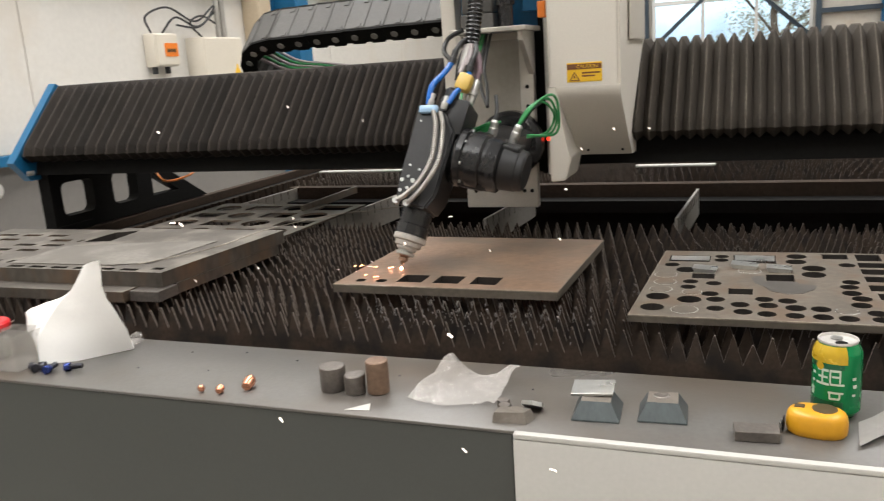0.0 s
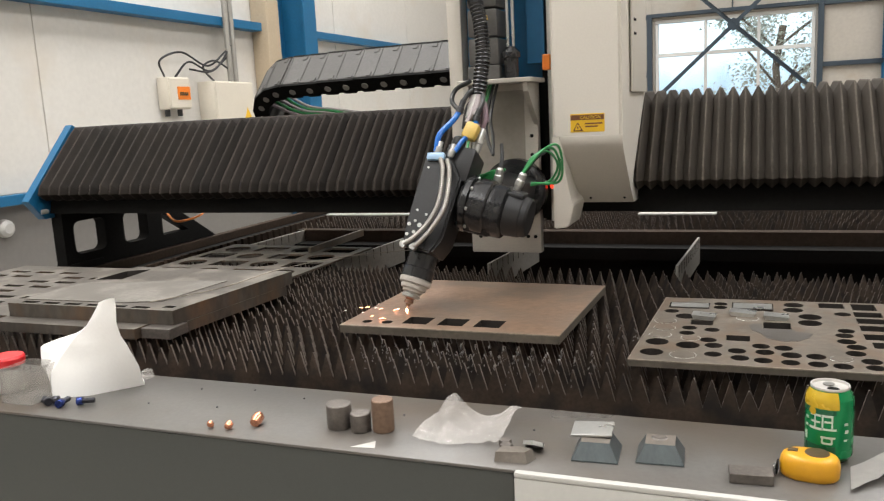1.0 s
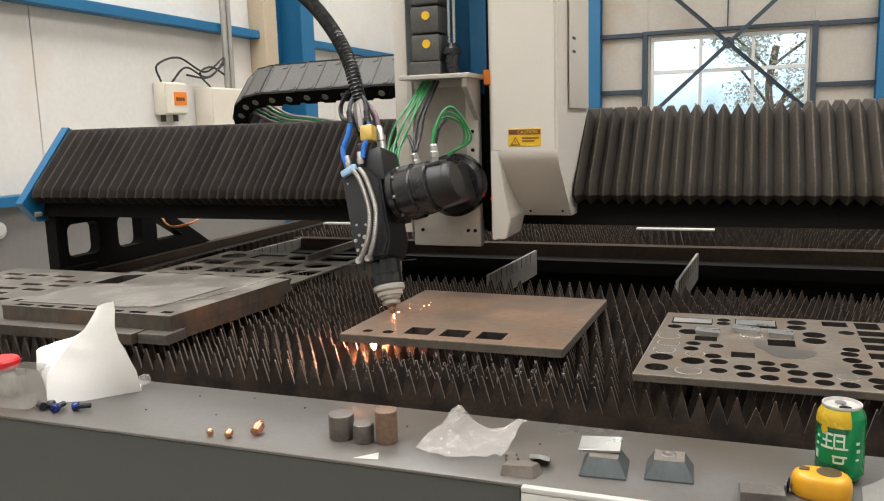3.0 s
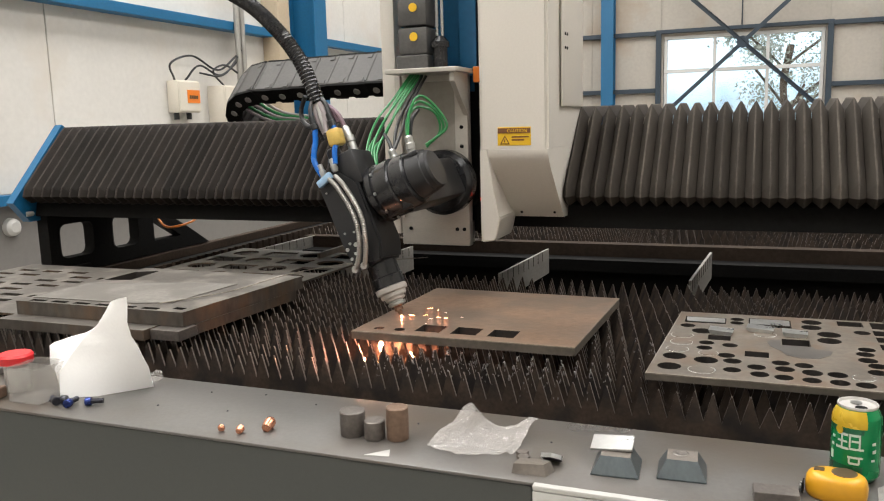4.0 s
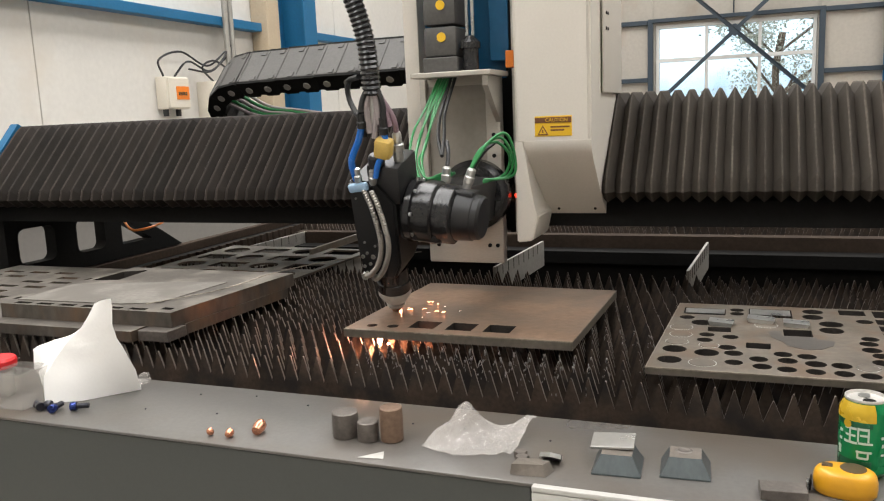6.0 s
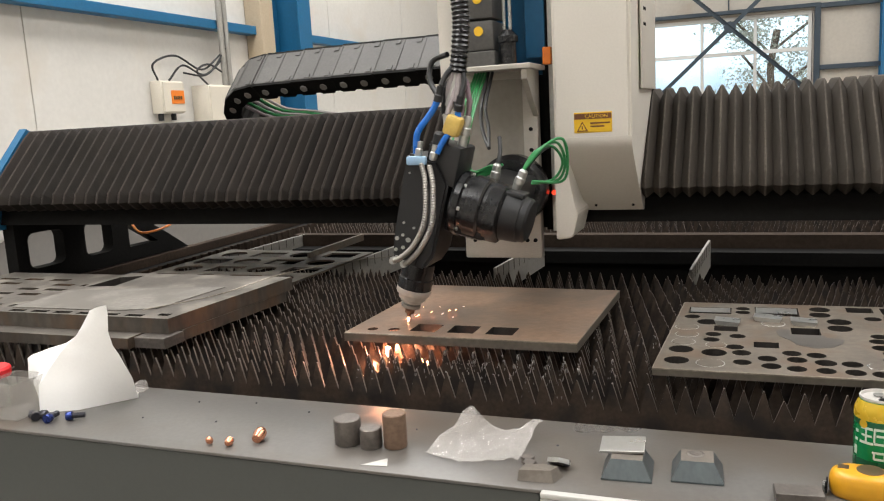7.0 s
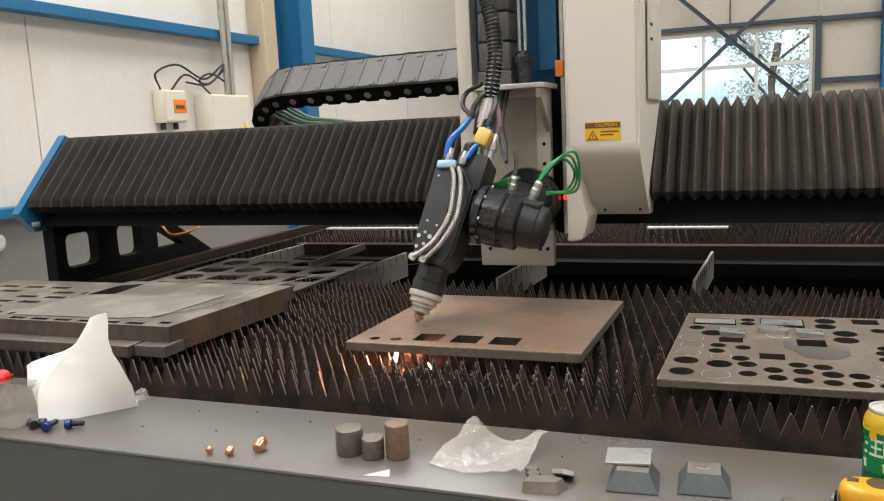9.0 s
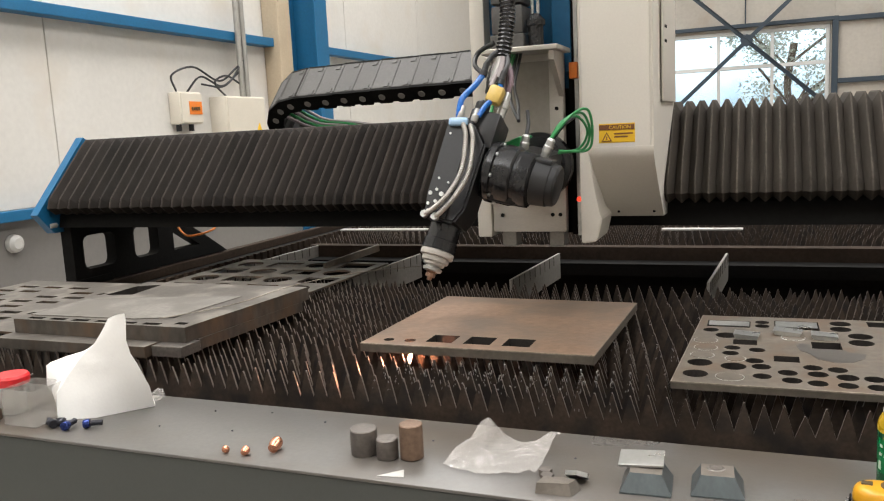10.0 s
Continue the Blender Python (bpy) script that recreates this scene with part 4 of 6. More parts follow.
def cable_carrier():
    """Plastic drag chain that lies tilted above the beam and doubles back behind it."""
    ob = thing("cable_carrier", pose(0, 0, 0), "dusty black plastic cable drag chain bent back above the gantry", "cable chain")
    GANTRY["carrier"] = ob
    w, h, r, xb, xe, step = 0.15, 0.064, 0.185, -1.425, -0.71, 0.0745
    base = Matrix.Translation((0, 1.435, 1.462)) @ Matrix.Rotation(radians(45), 4, "X")
    # outer cover of a link, with a raised rim along its leading edge and a clip at each side
    bm = box((-0.0385, 0.004, -0.007), (0.037, w - 0.004, -0.001), 0.0015)
    box((-0.036, 0.006, -0.001), (-0.03, w - 0.006, 0.0012), bm=bm)
    for y in (0.016, w - 0.016):
        box((0.012, y - 0.009, -0.001), (0.03, y + 0.009, 0.0018), 0.0006, bm=bm)
    # grey of the covers holds dust and the light from above
    cover = part("link", bm, M_CHAIN, ob)
    bm = prism([(-0.043, -0.012), (-0.036, -0.002), (0.036, -0.002), (0.043, -0.012), (0.043, -h + 0.014), (0.03, -h), (-0.014, -h), (-0.02, -h + 0.006), (-0.043, -h + 0.006)], "Y", -0.006, 0.004)
    side = part("side_plate", bm, M_BEAM, cover, "black side plate")
    bm = prism([(-0.043, -0.012), (-0.036, -0.002), (0.036, -0.002), (0.043, -0.012), (0.043, -h + 0.01), (0.03, -h), (-0.043, -h + 0.006)], "Y", w - 0.004, w + 0.006)
    rear = part("side_plate", bm, M_BEAM, cover, "black side plate")
    bar = part("cross_bar", box((-0.012, 0.0045, -h + 0.002), (0.012, w - 0.0045, -h + 0.01), 0.001), M_CHAIN, cover)
    pin = part("pin", lathe([(0.012, -0.0085), (0.0125, -0.0062), (0.0125, -0.006)], 14, "Y", m=Matrix.Translation((0.0, 0, -0.034))), M_ALU, cover, "pale pin end")
    path, x = [], xe
    while x > xb:
        path.append((x, -0.016 * ((xe - x) / 0.75) ** 2, 0.0))
        x -= step
    sag = -0.016
    for k in range(8):
        a = math.pi * (k + 0.5) / 8
        path.append((xb - r * math.sin(a), sag - r + r * math.cos(a), -180 * (k + 0.5) / 8))
    for k in range(9):
        path.append((xb + (k + 0.5) * step, sag - 2 * r, 180))
    for i, (x, z, a) in enumerate(path):
        o = cover
        if i:
            o = new("link", cover.data)
            for sub in (side, rear, bar, pin):
                p = new(sub.name.split(".")[0], sub.data)
                p.parent = o
                if "label" in sub:
                    p["label"] = sub["label"]
        o.parent = ob
        o.matrix_basis = base @ pose(x, 0.0012 * (i % 2), z, 0, a, 0)
    for k in range(5):
        v = 0.03 + 0.02 * k
        pts = [base @ Vector(p) for p in ((xb - 0.1, v, sag - 0.12), (xb - 0.02, v, sag - 0.18 - 0.008 * k), (xb + 0.1, v - 0.01, sag - 0.19 - 0.01 * k), (xb + 0.22, v, sag - 0.27), (xb + 0.4, v, sag - 0.31))]
        shade(part("cable", tube(pts, 0.0055, 6), M_GREENHOSE if k % 2 else M_GREYHOSE, ob))


def carriage():
    """White housing, fixed frame and warning label that travel along the beam."""
    c = thing("carriage_cover", pose(0, 0, 0), "cream enamelled carriage housing with a yellow warning label", "machine housing")
    GANTRY["cover"] = c
    top = 2.15
    bm = prism([(-0.386, 0.95), (-0.209, 0.95), (-0.194, 1.3), (-0.386, 1.3)], "Z", 1.248, top)
    bmesh.ops.bevel(bm, geom=[e for e in bm.edges if abs(e.verts[0].co.z - e.verts[1].co.z) > 0.1], offset=0.008, segments=3, affect="EDGES")
    shade(part("shell", bm, M_COVER, c))
    # underside that curves back from the front face
    line = [(0.9501, 1.2478), (0.9502, 1.236), (0.957, 1.222), (0.97, 1.202), (1.098, 1.062), (1.3, 1.062), (1.3, 1.2478)]
    bm = loft([[(-0.366, y, z) for y, z in line], [(-0.3655, y, z) for y, z in line], [(-0.209 + 0.015 * (y - 0.95) / 0.35, y, z) for y, z in line]])
    bm.faces.new(list(bm.verts)[:len(line)][::-1])
    shade(part("nose", bm, M_COVER, c, "sloping cream underside of the housing"), 30)
    bm = prism([(-0.386, 1.01), (-0.351, 1.014), (-0.346, 1.024), (-0.334, 1.074), (-0.345, 1.092), (-0.353, 1.15), (-0.3655, 1.247), (-0.386, 1.247)], "Y", 0.9502, 1.1)
    bmesh.ops.bevel(bm, geom=[e for e in bm.edges if max(v.co.z for v in e.verts) < 1.2 or abs(e.verts[0].co.z - e.verts[1].co.z) > 0.09 and e.verts[0].co.x > -0.38], offset=0.003, segments=3, affect="EDGES")
    shade(part("fin", bm, M_COVER, c, "cream leg of the housing"), 40)
    m = Matrix.Translation((-0.2035, 1.0, 0)) @ Matrix.Rotation(math.atan2(0.013, 0.35), 4, "Z").inverted()
    door = shade(part("access_panel", box((0, 0.055, 1.352), (0.006, 0.275, top - 0.02), 0.003, m=m), M_COVER, c))
    for z in (1.5, 1.535, 1.8):
        for y in (0.08, 0.1):
            part("screw", lathe([(0.004, 0.006), (0.004, 0.008)], 8, "X", m=m @ Matrix.Translation((0, y, z))), M_BEAM, door)
    for x in (-0.315, -0.225):
        part("screw", lathe([(0.0035, 0.0), (0.0035, 0.004)], 8, "Y", m=Matrix.Translation((x, 1.083, 1.0755))), M_BEAM, c)
    lab = part("warning_label", box((-0.349, 0.9455, 1.2535), (-0.263, 0.9495, 1.2995), 0.001), M_YELLOW2, c, "yellow warning label with a brown header")
    part("header", box((-0.348, 0.9445, 1.284), (-0.264, 0.9454, 1.2965)), M_REDBROWN, lab)
    txt = bpy.data.curves.new("caution_text", "FONT")
    txt.body, txt.size, txt.extrude, txt.align_x = "CAUTION", 0.0115, 0.0003, "CENTER"
    txt.materials.append(M_YELLOW2)
    t = new("caution_text", txt)
    t.parent = lab
    t.matrix_basis = pose(-0.298, 0.944, 1.2862, 90, 0, 0)
    part("triangle", prism([(-0.343, 1.2565), (-0.317, 1.2565), (-0.33, 1.279)], "Y", 0.9448, 0.9454), M_REDBROWN, lab)
    part("triangle_inner", prism([(-0.3385, 1.259), (-0.3215, 1.259), (-0.33, 1.2745)], "Y", 0.9442, 0.9448), M_YELLOW2, lab)
    part("bolt_mark", box((-0.3315, 0.9437, 1.2615), (-0.3285, 0.9442, 1.269)), M_REDBROWN, lab)
    for z, x1 in ((1.273, -0.268), (1.2655, -0.28)):
        part("text_bar", box((-0.312, 0.9447, z), (x1, 0.9454, z + 0.0035)), M_REDBROWN, lab)
    lab.location = (0.011, 0.0032, 0.004)

    f = thing("carriage_tower", pose(0, 0, 0), "cream and blue upright carriage frame behind the cutting head", "machine frame")
    GANTRY["frame"] = f
    shade(part("side_flange", box((-0.676, 1.0, 1.02), (-0.637, 1.22, top), 0.003), M_COVER, f))
    part("blue_panel", box((-0.636, 1.075, 1.4), (-0.42, 1.085, top)), M_BLUE, f, "blue painted panel")
    part("blue_panel", box((-0.47, 1.045, 1.44), (-0.422, 1.06, top), 0.002), M_BLUE, f, "blue painted panel")
    part("blue_panel", box((-0.636, 1.045, 1.44), (-0.6, 1.06, top), 0.002), M_BLUE, f, "blue painted panel")
    part("back_plate", box((-0.636, 1.086, 1.02), (-0.39, 1.22, top)), M_BEAM, f)
    part("rail_slot", box((-0.431, 1.05, 1.02), (-0.389, 1.085, top)), M_BEAM, f)
    part("guide_rail", box((-0.412, 1.03, 1.02), (-0.402, 1.0495, top), 0.001), M_BRIGHT, f, "steel guide rail")
    part("limit_switch", box((-0.42, 1.005, 1.42), (-0.4, 1.029, 1.46), 0.002), M_ORANGE, f, "orange limit switch")
    part("indicator", lathe([(0.006, 0), (0.006, 0.004)], 10, "Y", m=Matrix.Translation((-0.405, 1.02, 1.115))), M_LEDRED, f, "red indicator light")
    for x in (-0.6, -0.47):
        part("slide_block", box((x - 0.02, 1.035, 0.99), (x + 0.02, 1.085, 1.05), 0.003), M_ALU, f)

    s = thing("z_slide", pose(0, 0, 0), "pale steel slide plate with a shelf, drag chain and air cylinder", "machine slide")
    GANTRY["slide"] = s
    shade(part("plate", box((-0.632, 1.0, 0.985), (-0.435, 1.028, 1.44), 0.003), M_CARR, s))
    # Thin darker panel paints in the shade below the shelf.
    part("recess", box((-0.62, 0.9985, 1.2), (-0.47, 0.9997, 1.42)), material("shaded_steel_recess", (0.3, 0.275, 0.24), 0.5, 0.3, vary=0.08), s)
    part("edge_strip", box((-0.634, 0.985, 1.06), (-0.618, 0.9995, 1.44), 0.002), M_CARR, s)
    part("shelf", box((-0.615, 0.885, 1.437), (-0.42, 1.03, 1.449), 0.002), M_CARR, s)
    part("gusset", prism([(0.9, 1.4365), (1.0, 1.4365), (1.0, 1.33), (0.96, 1.36), (0.9, 1.415)], "X", -0.445, -0.432), M_CARR, s)
    for x, z in ((-0.452, 1.25), (-0.452, 1.3), (-0.45, 1.03), (-0.605, 1.03), (-0.47, 1.03), (-0.45, 1.16)):
        part("bolt", lathe([(0.005, 0.0), (0.005, 0.003)], 10, "Y", m=Matrix.Translation((x, 0.9965, z))), M_BEAM, s)
    for k in range(9):
        z = 1.52 + k * 0.072
        link = shade(part("chain_link", box((-0.595, 0.93, z - 0.034), (-0.515, 1.02, z + 0.034), 0.006), M_CHAIN, s))
        part("pin", lathe([(0.011, 0), (0.011, 0.003)], 14, "Y", m=Matrix.Translation((-0.55, 0.9265, z + 0.01))), M_YELLOW2 if k != 2 else M_CANYEL, link, "yellow pin cap")
    part("chain_foot", box((-0.598, 0.925, 1.4495), (-0.512, 1.02, 1.485), 0.003), M_CHAIN, s)
    part("valve", lathe([(0.019, 1.45), (0.019, 1.5), (0.024, 1.502), (0.024, 1.515), (0.01, 1.53)], 16, m=Matrix.Translation((-0.487, 0.95, 0))), M_GLOSS, s)
    for dx in (-0.007, 0.007):
        part("rod", lathe([(0.004, 1.53), (0.004, 2.1)], 8, m=Matrix.Translation((-0.487 + dx, 0.95, 0))), M_BRIGHT, s)


def cutting_head():
    """Two-axis bevel head. Its own space: origin at the centre of the swivel disc."""
    h = thing("bevel_laser", Matrix.Translation(PIVOT), "black tilting laser cutting unit with blue, green and braided hoses", "laser cutter")
    GANTRY["head"] = h
    shade(part("swivel_disc", lathe([(0.082, -0.006), (0.085, -0.012), (0.085, -0.045), (0.074, -0.06), (0.05, -0.064)], 48, "Y", m=Matrix.Translation((0, 0.0, 0))), M_GLOSS, h, "gloss black swivel disc"))
    bm = box((-0.03, -0.42, -0.052), (0.062, -0.06, 0.05), 0.012)
    shade(part("arm", bm, M_BLACK, h))
    mx = Matrix.Translation((0, ARM, 0.006)) @ Matrix.Diagonal((1.0, 1.1, 1.1, 1))
    prof = [(0.04, -0.022), (0.056, -0.02), (0.06, -0.014), (0.06, -0.002), (0.054, 0.0), (0.054, 0.01), (0.058, 0.012), (0.058, 0.038), (0.055, 0.042), (0.052, 0.043), (0.052, 0.05), (0.055, 0.052)]
    motor = shade(part("motor", lathe(prof + [(0.054, 0.076), (0.045, 0.082)], 40, "X", m=mx), M_GLOSS, h, "gloss black motor housing"))
    shade(part("motor_cap", lathe([(0.043, 0.08), (0.046, 0.082), (0.043, 0.115), (0.041, 0.117), (0.04, 0.128), (0.036, 0.133), (0.012, 0.134)], 40, "X", m=mx), M_BLACK, motor))
    for a in range(8):
        m = mx @ Matrix.Rotation(2 * math.pi * a / 8, 4, "X")
        part("bolt", lathe([(0.0035, 0), (0.0035, 0.004)], 8, "X", m=m @ Matrix.Translation((-0.0005, 0, 0.056))), M_BRIGHT, motor)
    part("motor_rib", box((0.05, ARM - 0.025, 0.046), (0.115, ARM + 0.025, 0.058), 0.004), M_BLACK, motor)
    for x, y, z, a in ((0.03, -0.33, 0.05, 0), (0.085, ARM + 0.02, 0.056, 12)):
        m = pose(x, y, z, 0, a, 0)
        con = shade(part("connector", lathe([(0.009, 0), (0.009, 0.012), (0.0105, 0.014), (0.0105, 0.026), (0.009, 0.028), (0.009, 0.04), (0.006, 0.044)], 14, m=m), M_BRIGHT, h, "nickel cable connector"))
    runs = []
    # an open loop beside the connectors
    for k in range(3):
        b = 0.009 * k
        runs.append([(0.088, ARM + 0.02, 0.09), (0.102 + b, -0.345, 0.135 + b), (0.128 + b, -0.32, 0.152 + b), (0.152 + 0.6 * b, -0.3, 0.125), (0.14 + b, -0.29, 0.085), (0.1, -0.3, 0.066 + 0.3 * b)])
    for pts in runs:
        shade(part("green_cable", tube(pts, 0.0029, 8), M_GREENHOSE, h, "green cable"))
    shade(part("black_cable", tube([(0.09, ARM + 0.03, 0.09), (0.105, -0.33, 0.13), (0.118, -0.3, 0.15)], 0.0045, 8), M_BLACK, h))
    shade(part("black_cable", tube([(0.03, -0.33, 0.085), (0.024, -0.31, 0.115), (0.008, -0.28, 0.14)], 0.0045, 8), M_BLACK, h))

    # the part that swings about the motor's axis; its own origin on that axis
    b = part("head_body", prism([(-0.052, 0.085), (-0.046, -0.09), (-0.038, -0.135), (0.03, -0.135), (0.045, -0.1), (0.045, 0.045), (0.012, 0.085)], "Y", -0.055, 0.045), M_BLACK, h, "black metal laser body")
    GANTRY["body"] = b
    bm = bmesh.new()
    bm.from_mesh(b.data)
    bmesh.ops.bevel(bm, geom=list(bm.edges), offset=0.005, segments=2, affect="EDGES")
    bm.to_mesh(b.data)
    bm.free()
    shade(b)
    shade(part("front_cover", prism([(-0.048, 0.08), (-0.043, -0.085), (-0.036, -0.128), (0.012, -0.13), (0.0, 0.08)], "Y", -0.06, -0.0555), M_BLACK, b))
    bm = box((-0.012, -0.05, 0.04), (0.056, 0.042, 0.12), 0.006)
    shade(part("top_block", bm, M_BLACK, b))
    shade(part("barrel", lathe([(0.036, -0.192), (0.036, -0.17), (0.034, -0.168), (0.034, -0.136)], 32, m=Matrix.Translation((0, -0.004, 0))), M_GLOSS, b))
    noz = shade(part("nozzle_assembly", lathe([(0.014, -0.226), (0.02, -0.2255), (0.023, -0.223), (0.023, -0.2175), (0.028, -0.217), (0.0295, -0.2145), (0.0295, -0.2065), (0.035, -0.205), (0.036, -0.203), (0.036, -0.194), (0.033, -0.192)], 32, m=Matrix.Translation((0, -0.004, 0))), M_CERAMIC, b, "white sensor ring"))
    shade(part("lock_ring", lathe([(0.013, -0.238), (0.02, -0.236), (0.021, -0.23), (0.016, -0.228), (0.016, -0.224), (0.022, -0.2225)], 24, m=Matrix.Translation((0, -0.004, 0))), M_BRIGHT, noz))
    shade(part("copper_tip", lathe([(0.002, -0.2575), (0.0045, -0.257), (0.006, -0.25), (0.0105, -0.2495), (0.0105, -0.243), (0.008, -0.2425), (0.012, -0.238)], 20, m=Matrix.Translation((0, -0.004, 0))), M_BRASS, noz, "copper nozzle"))
    for x, z, r in ((-0.036, -0.085, 0.006), (-0.012, -0.082, 0.007), (-0.025, -0.075, 0.0045), (-0.034, -0.108, 0.005), (-0.02, -0.1, 0.005), (-0.028, -0.05, 0.0035), (-0.005, -0.055, 0.0035), (-0.035, 0.05, 0.003), (0.006, -0.11, 0.0045), (-0.03, -0.122, 0.004), (0.004, 0.02, 0.003)):
        part("bolt_head", lathe([(r * 0.72, 0.0), (r * 0.72, 0.003)], 10, "Y", m=Matrix.Translation((x, -0.0632, z))), M_BRIGHT, b)
    for dx in (0.0, 0.016):
        shade(part("braided_hose", tube([(-0.012 + dx, -0.068, 0.075), (0.008 + dx, -0.08, 0.04), (0.022 + dx, -0.085, -0.03), (0.008 + dx, -0.08, -0.085), (-0.018 + dx * 1.3, -0.07, -0.12), (-0.034 + dx * 1.5, -0.062, -0.132)], 0.0048, 10, 12, 0.0011, rib_gap=0.0026), M_BRAID, b, "braided steel hose"))
        part("hose_end", lathe([(0.008, 0), (0.008, 0.014)], 8, "Y", m=Matrix.Translation((-0.035 + dx * 1.5, -0.066, -0.132))), M_BRIGHT, b)
    shade(part("elbow_fitting", box((-0.026, -0.072, 0.072), (0.016, -0.058, 0.09), 0.005, m=pose(0, 0, 0, 0, -14, 0)), M_CLEARHOSE, b, "pale blue hose fitting"))
    for x in (-0.026, 0.006):
        shade(part("brass_joint", lathe([(0.006, 0.085), (0.008, 0.09), (0.008, 0.1), (0.006, 0.102), (0.006, 0.115)], 12, m=Matrix.Translation((x, -0.06, 0))), M_BRIGHT, b))
    shade(part("blue_hose", tube([(-0.03, -0.06, 0.09), (-0.035, -0.06, 0.13), (-0.02, -0.05, 0.17), (-0.012, -0.045, 0.2)], 0.0065, 10), M_BLUEHOSE, b, "blue air hose"))
    shade(part("blue_hose", tube([(0.012, -0.06, 0.1), (0.02, -0.055, 0.13), (0.034, -0.045, 0.16), (0.03, -0.04, 0.19)], 0.006, 10), M_BLUEHOSE, b, "blue air hose"))
    for x, y, z in ((-0.012, -0.045, 0.2), (0.03, -0.04, 0.19)):
        shade(part("push_fitting", lathe([(0.009, 0), (0.009, 0.012), (0.007, 0.014), (0.007, 0.03)], 12, m=Matrix.Translation((x, y, z - 0.005))), M_BLACK, b))
    shade(part("yellow_plug", box((-0.01, -0.06, 0.14), (0.024, -0.03, 0.18), 0.008, m=pose(0, 0, 0, 0, 8, 0)), M_PLUG, b, "yellow fibre plug"))
    shade(part("fibre_socket", lathe([(0.014, 0.11), (0.016, 0.115), (0.016, 0.135), (0.012, 0.14)], 14, m=Matrix.Translation((0.008, -0.04, 0))), M_BLACK, b))
    shade(part("white_socket", lathe([(0.01, 0.118), (0.01, 0.14), (0.012, 0.142), (0.012, 0.155), (0.009, 0.157), (0.009, 0.175), (0.006, 0.18)], 14, m=Matrix.Translation((0.044, -0.015, 0))), M_BRIGHT, b, "nickel cable connector"))
    for pts, mat in (([(0.044, -0.015, 0.175), (0.042, -0.02, 0.21), (0.02, -0.02, 0.25)], M_PURPLE), ([(-0.012, -0.045, 0.225), (-0.008, -0.035, 0.25), (0.004, -0.02, 0.275)], M_BLACK),
                     ([(0.03, -0.04, 0.21), (0.028, -0.03, 0.24), (0.012, -0.02, 0.27)], M_BLACK), ([(0.012, -0.045, 0.175), (0.012, -0.03, 0.22), (0.008, -0.02, 0.27)], M_GREYHOSE),
                     ([(-0.01, -0.04, 0.2), (-0.05, -0.01, 0.23), (-0.055, 0.0, 0.265), (-0.02, -0.02, 0.285)], M_BLACK)):
        shade(part("cable", tube(pts, 0.0055, 8), mat, b))
    for k, r in ((0, 0.012), (1, 0.013)):
        shade(part("grey_sleeve", tube([(0.008 + 0.012 * k, -0.03, 0.19 + 0.01 * k), (0.008 + 0.006 * k, -0.024, 0.24), (0.006, -0.02, 0.27)], r * 0.75, 10), M_GREYHOSE if k else M_WHITE, b))


SHELF_HOOK, BUNDLE_END = Vector((-0.552, 0.925, 1.436)), Vector((0.03, -0.33, 0.085))


def cable_bundle():
    """Thin cables that hang from the slide's shelf and bow round to the connectors; origin at the shelf."""
    c = thing("cable_bundle", Matrix.Translation(SHELF_HOOK), "loose bundle of thin green cables hanging from the slide shelf", "cables")
    GANTRY["bundle"] = c
    for k in range(5):
        a, d = 0.007 * k, 0.006 * ((k * 3) % 5)
        pts = [(-0.012 + a, 0.01, 0.0), (-0.022 + a, -0.05, -0.06), (-0.034 + a + d * 0.4, -0.12, -0.125 - d), (-0.016 + a, -0.19, -0.19 + d * 0.4), (0.024 + a * 0.6, -0.235, -0.226 + d * 0.5), (0.075, -0.25, -0.222 + d * 0.6), (0.108 - d, -0.25, -0.205)]
        shade(part("green_cable", tube(pts, 0.0029, 8), M_GREENHOSE, c, "green cable"))
    for k in range(2):
        shade(part("black_cable", tube([(0.02 + 0.01 * k, 0.01, 0), (0.022 + 0.01 * k, -0.08, -0.08), (0.05 + 0.014 * k, -0.18, -0.13), (0.082, -0.25, -0.17)], 0.004, 8), M_BLACK, c))


def hose():
    """Corrugated conduit from the head up out of the picture; its own origin at its lower end."""
    h = thing("corrugated_hose", pose(0, 0, 0), "black corrugated conduit feeding the laser head from above", "hose")
    GANTRY["hose"] = h
    shade(part("conduit", tube([(0, 0, -0.02), (0.0, 0, 0.03), (-0.006, 0.005, 0.09), (-0.03, 0.01, 0.17), (-0.075, 0.02, 0.26), (-0.135, 0.03, 0.34), (-0.21, 0.05, 0.42), (-0.3, 0.07, 0.49)], 0.0155, 16, 16, 0.0028), M_GLOSS, h), 60)
    for pts, mat, r in (([(-0.005, -0.004, -0.015), (-0.012, -0.008, -0.05), (-0.01, -0.005, -0.09)], M_GREYHOSE, 0.007), ([(0.005, 0.0, -0.015), (0.012, 0.0, -0.05), (0.012, 0.0, -0.1)], M_PURPLE, 0.006),
                        ([(0.0, 0.0, -0.015), (0.02, 0.0, -0.04), (0.03, 0.0, -0.08)], M_PURPLE, 0.005), ([(-0.003, 0.0, -0.015), (-0.022, 0.0, -0.05), (-0.024, 0.0, -0.1)], M_BLACK, 0.005)):
        shade(part("cable", tube(pts, r, 8), mat, h))


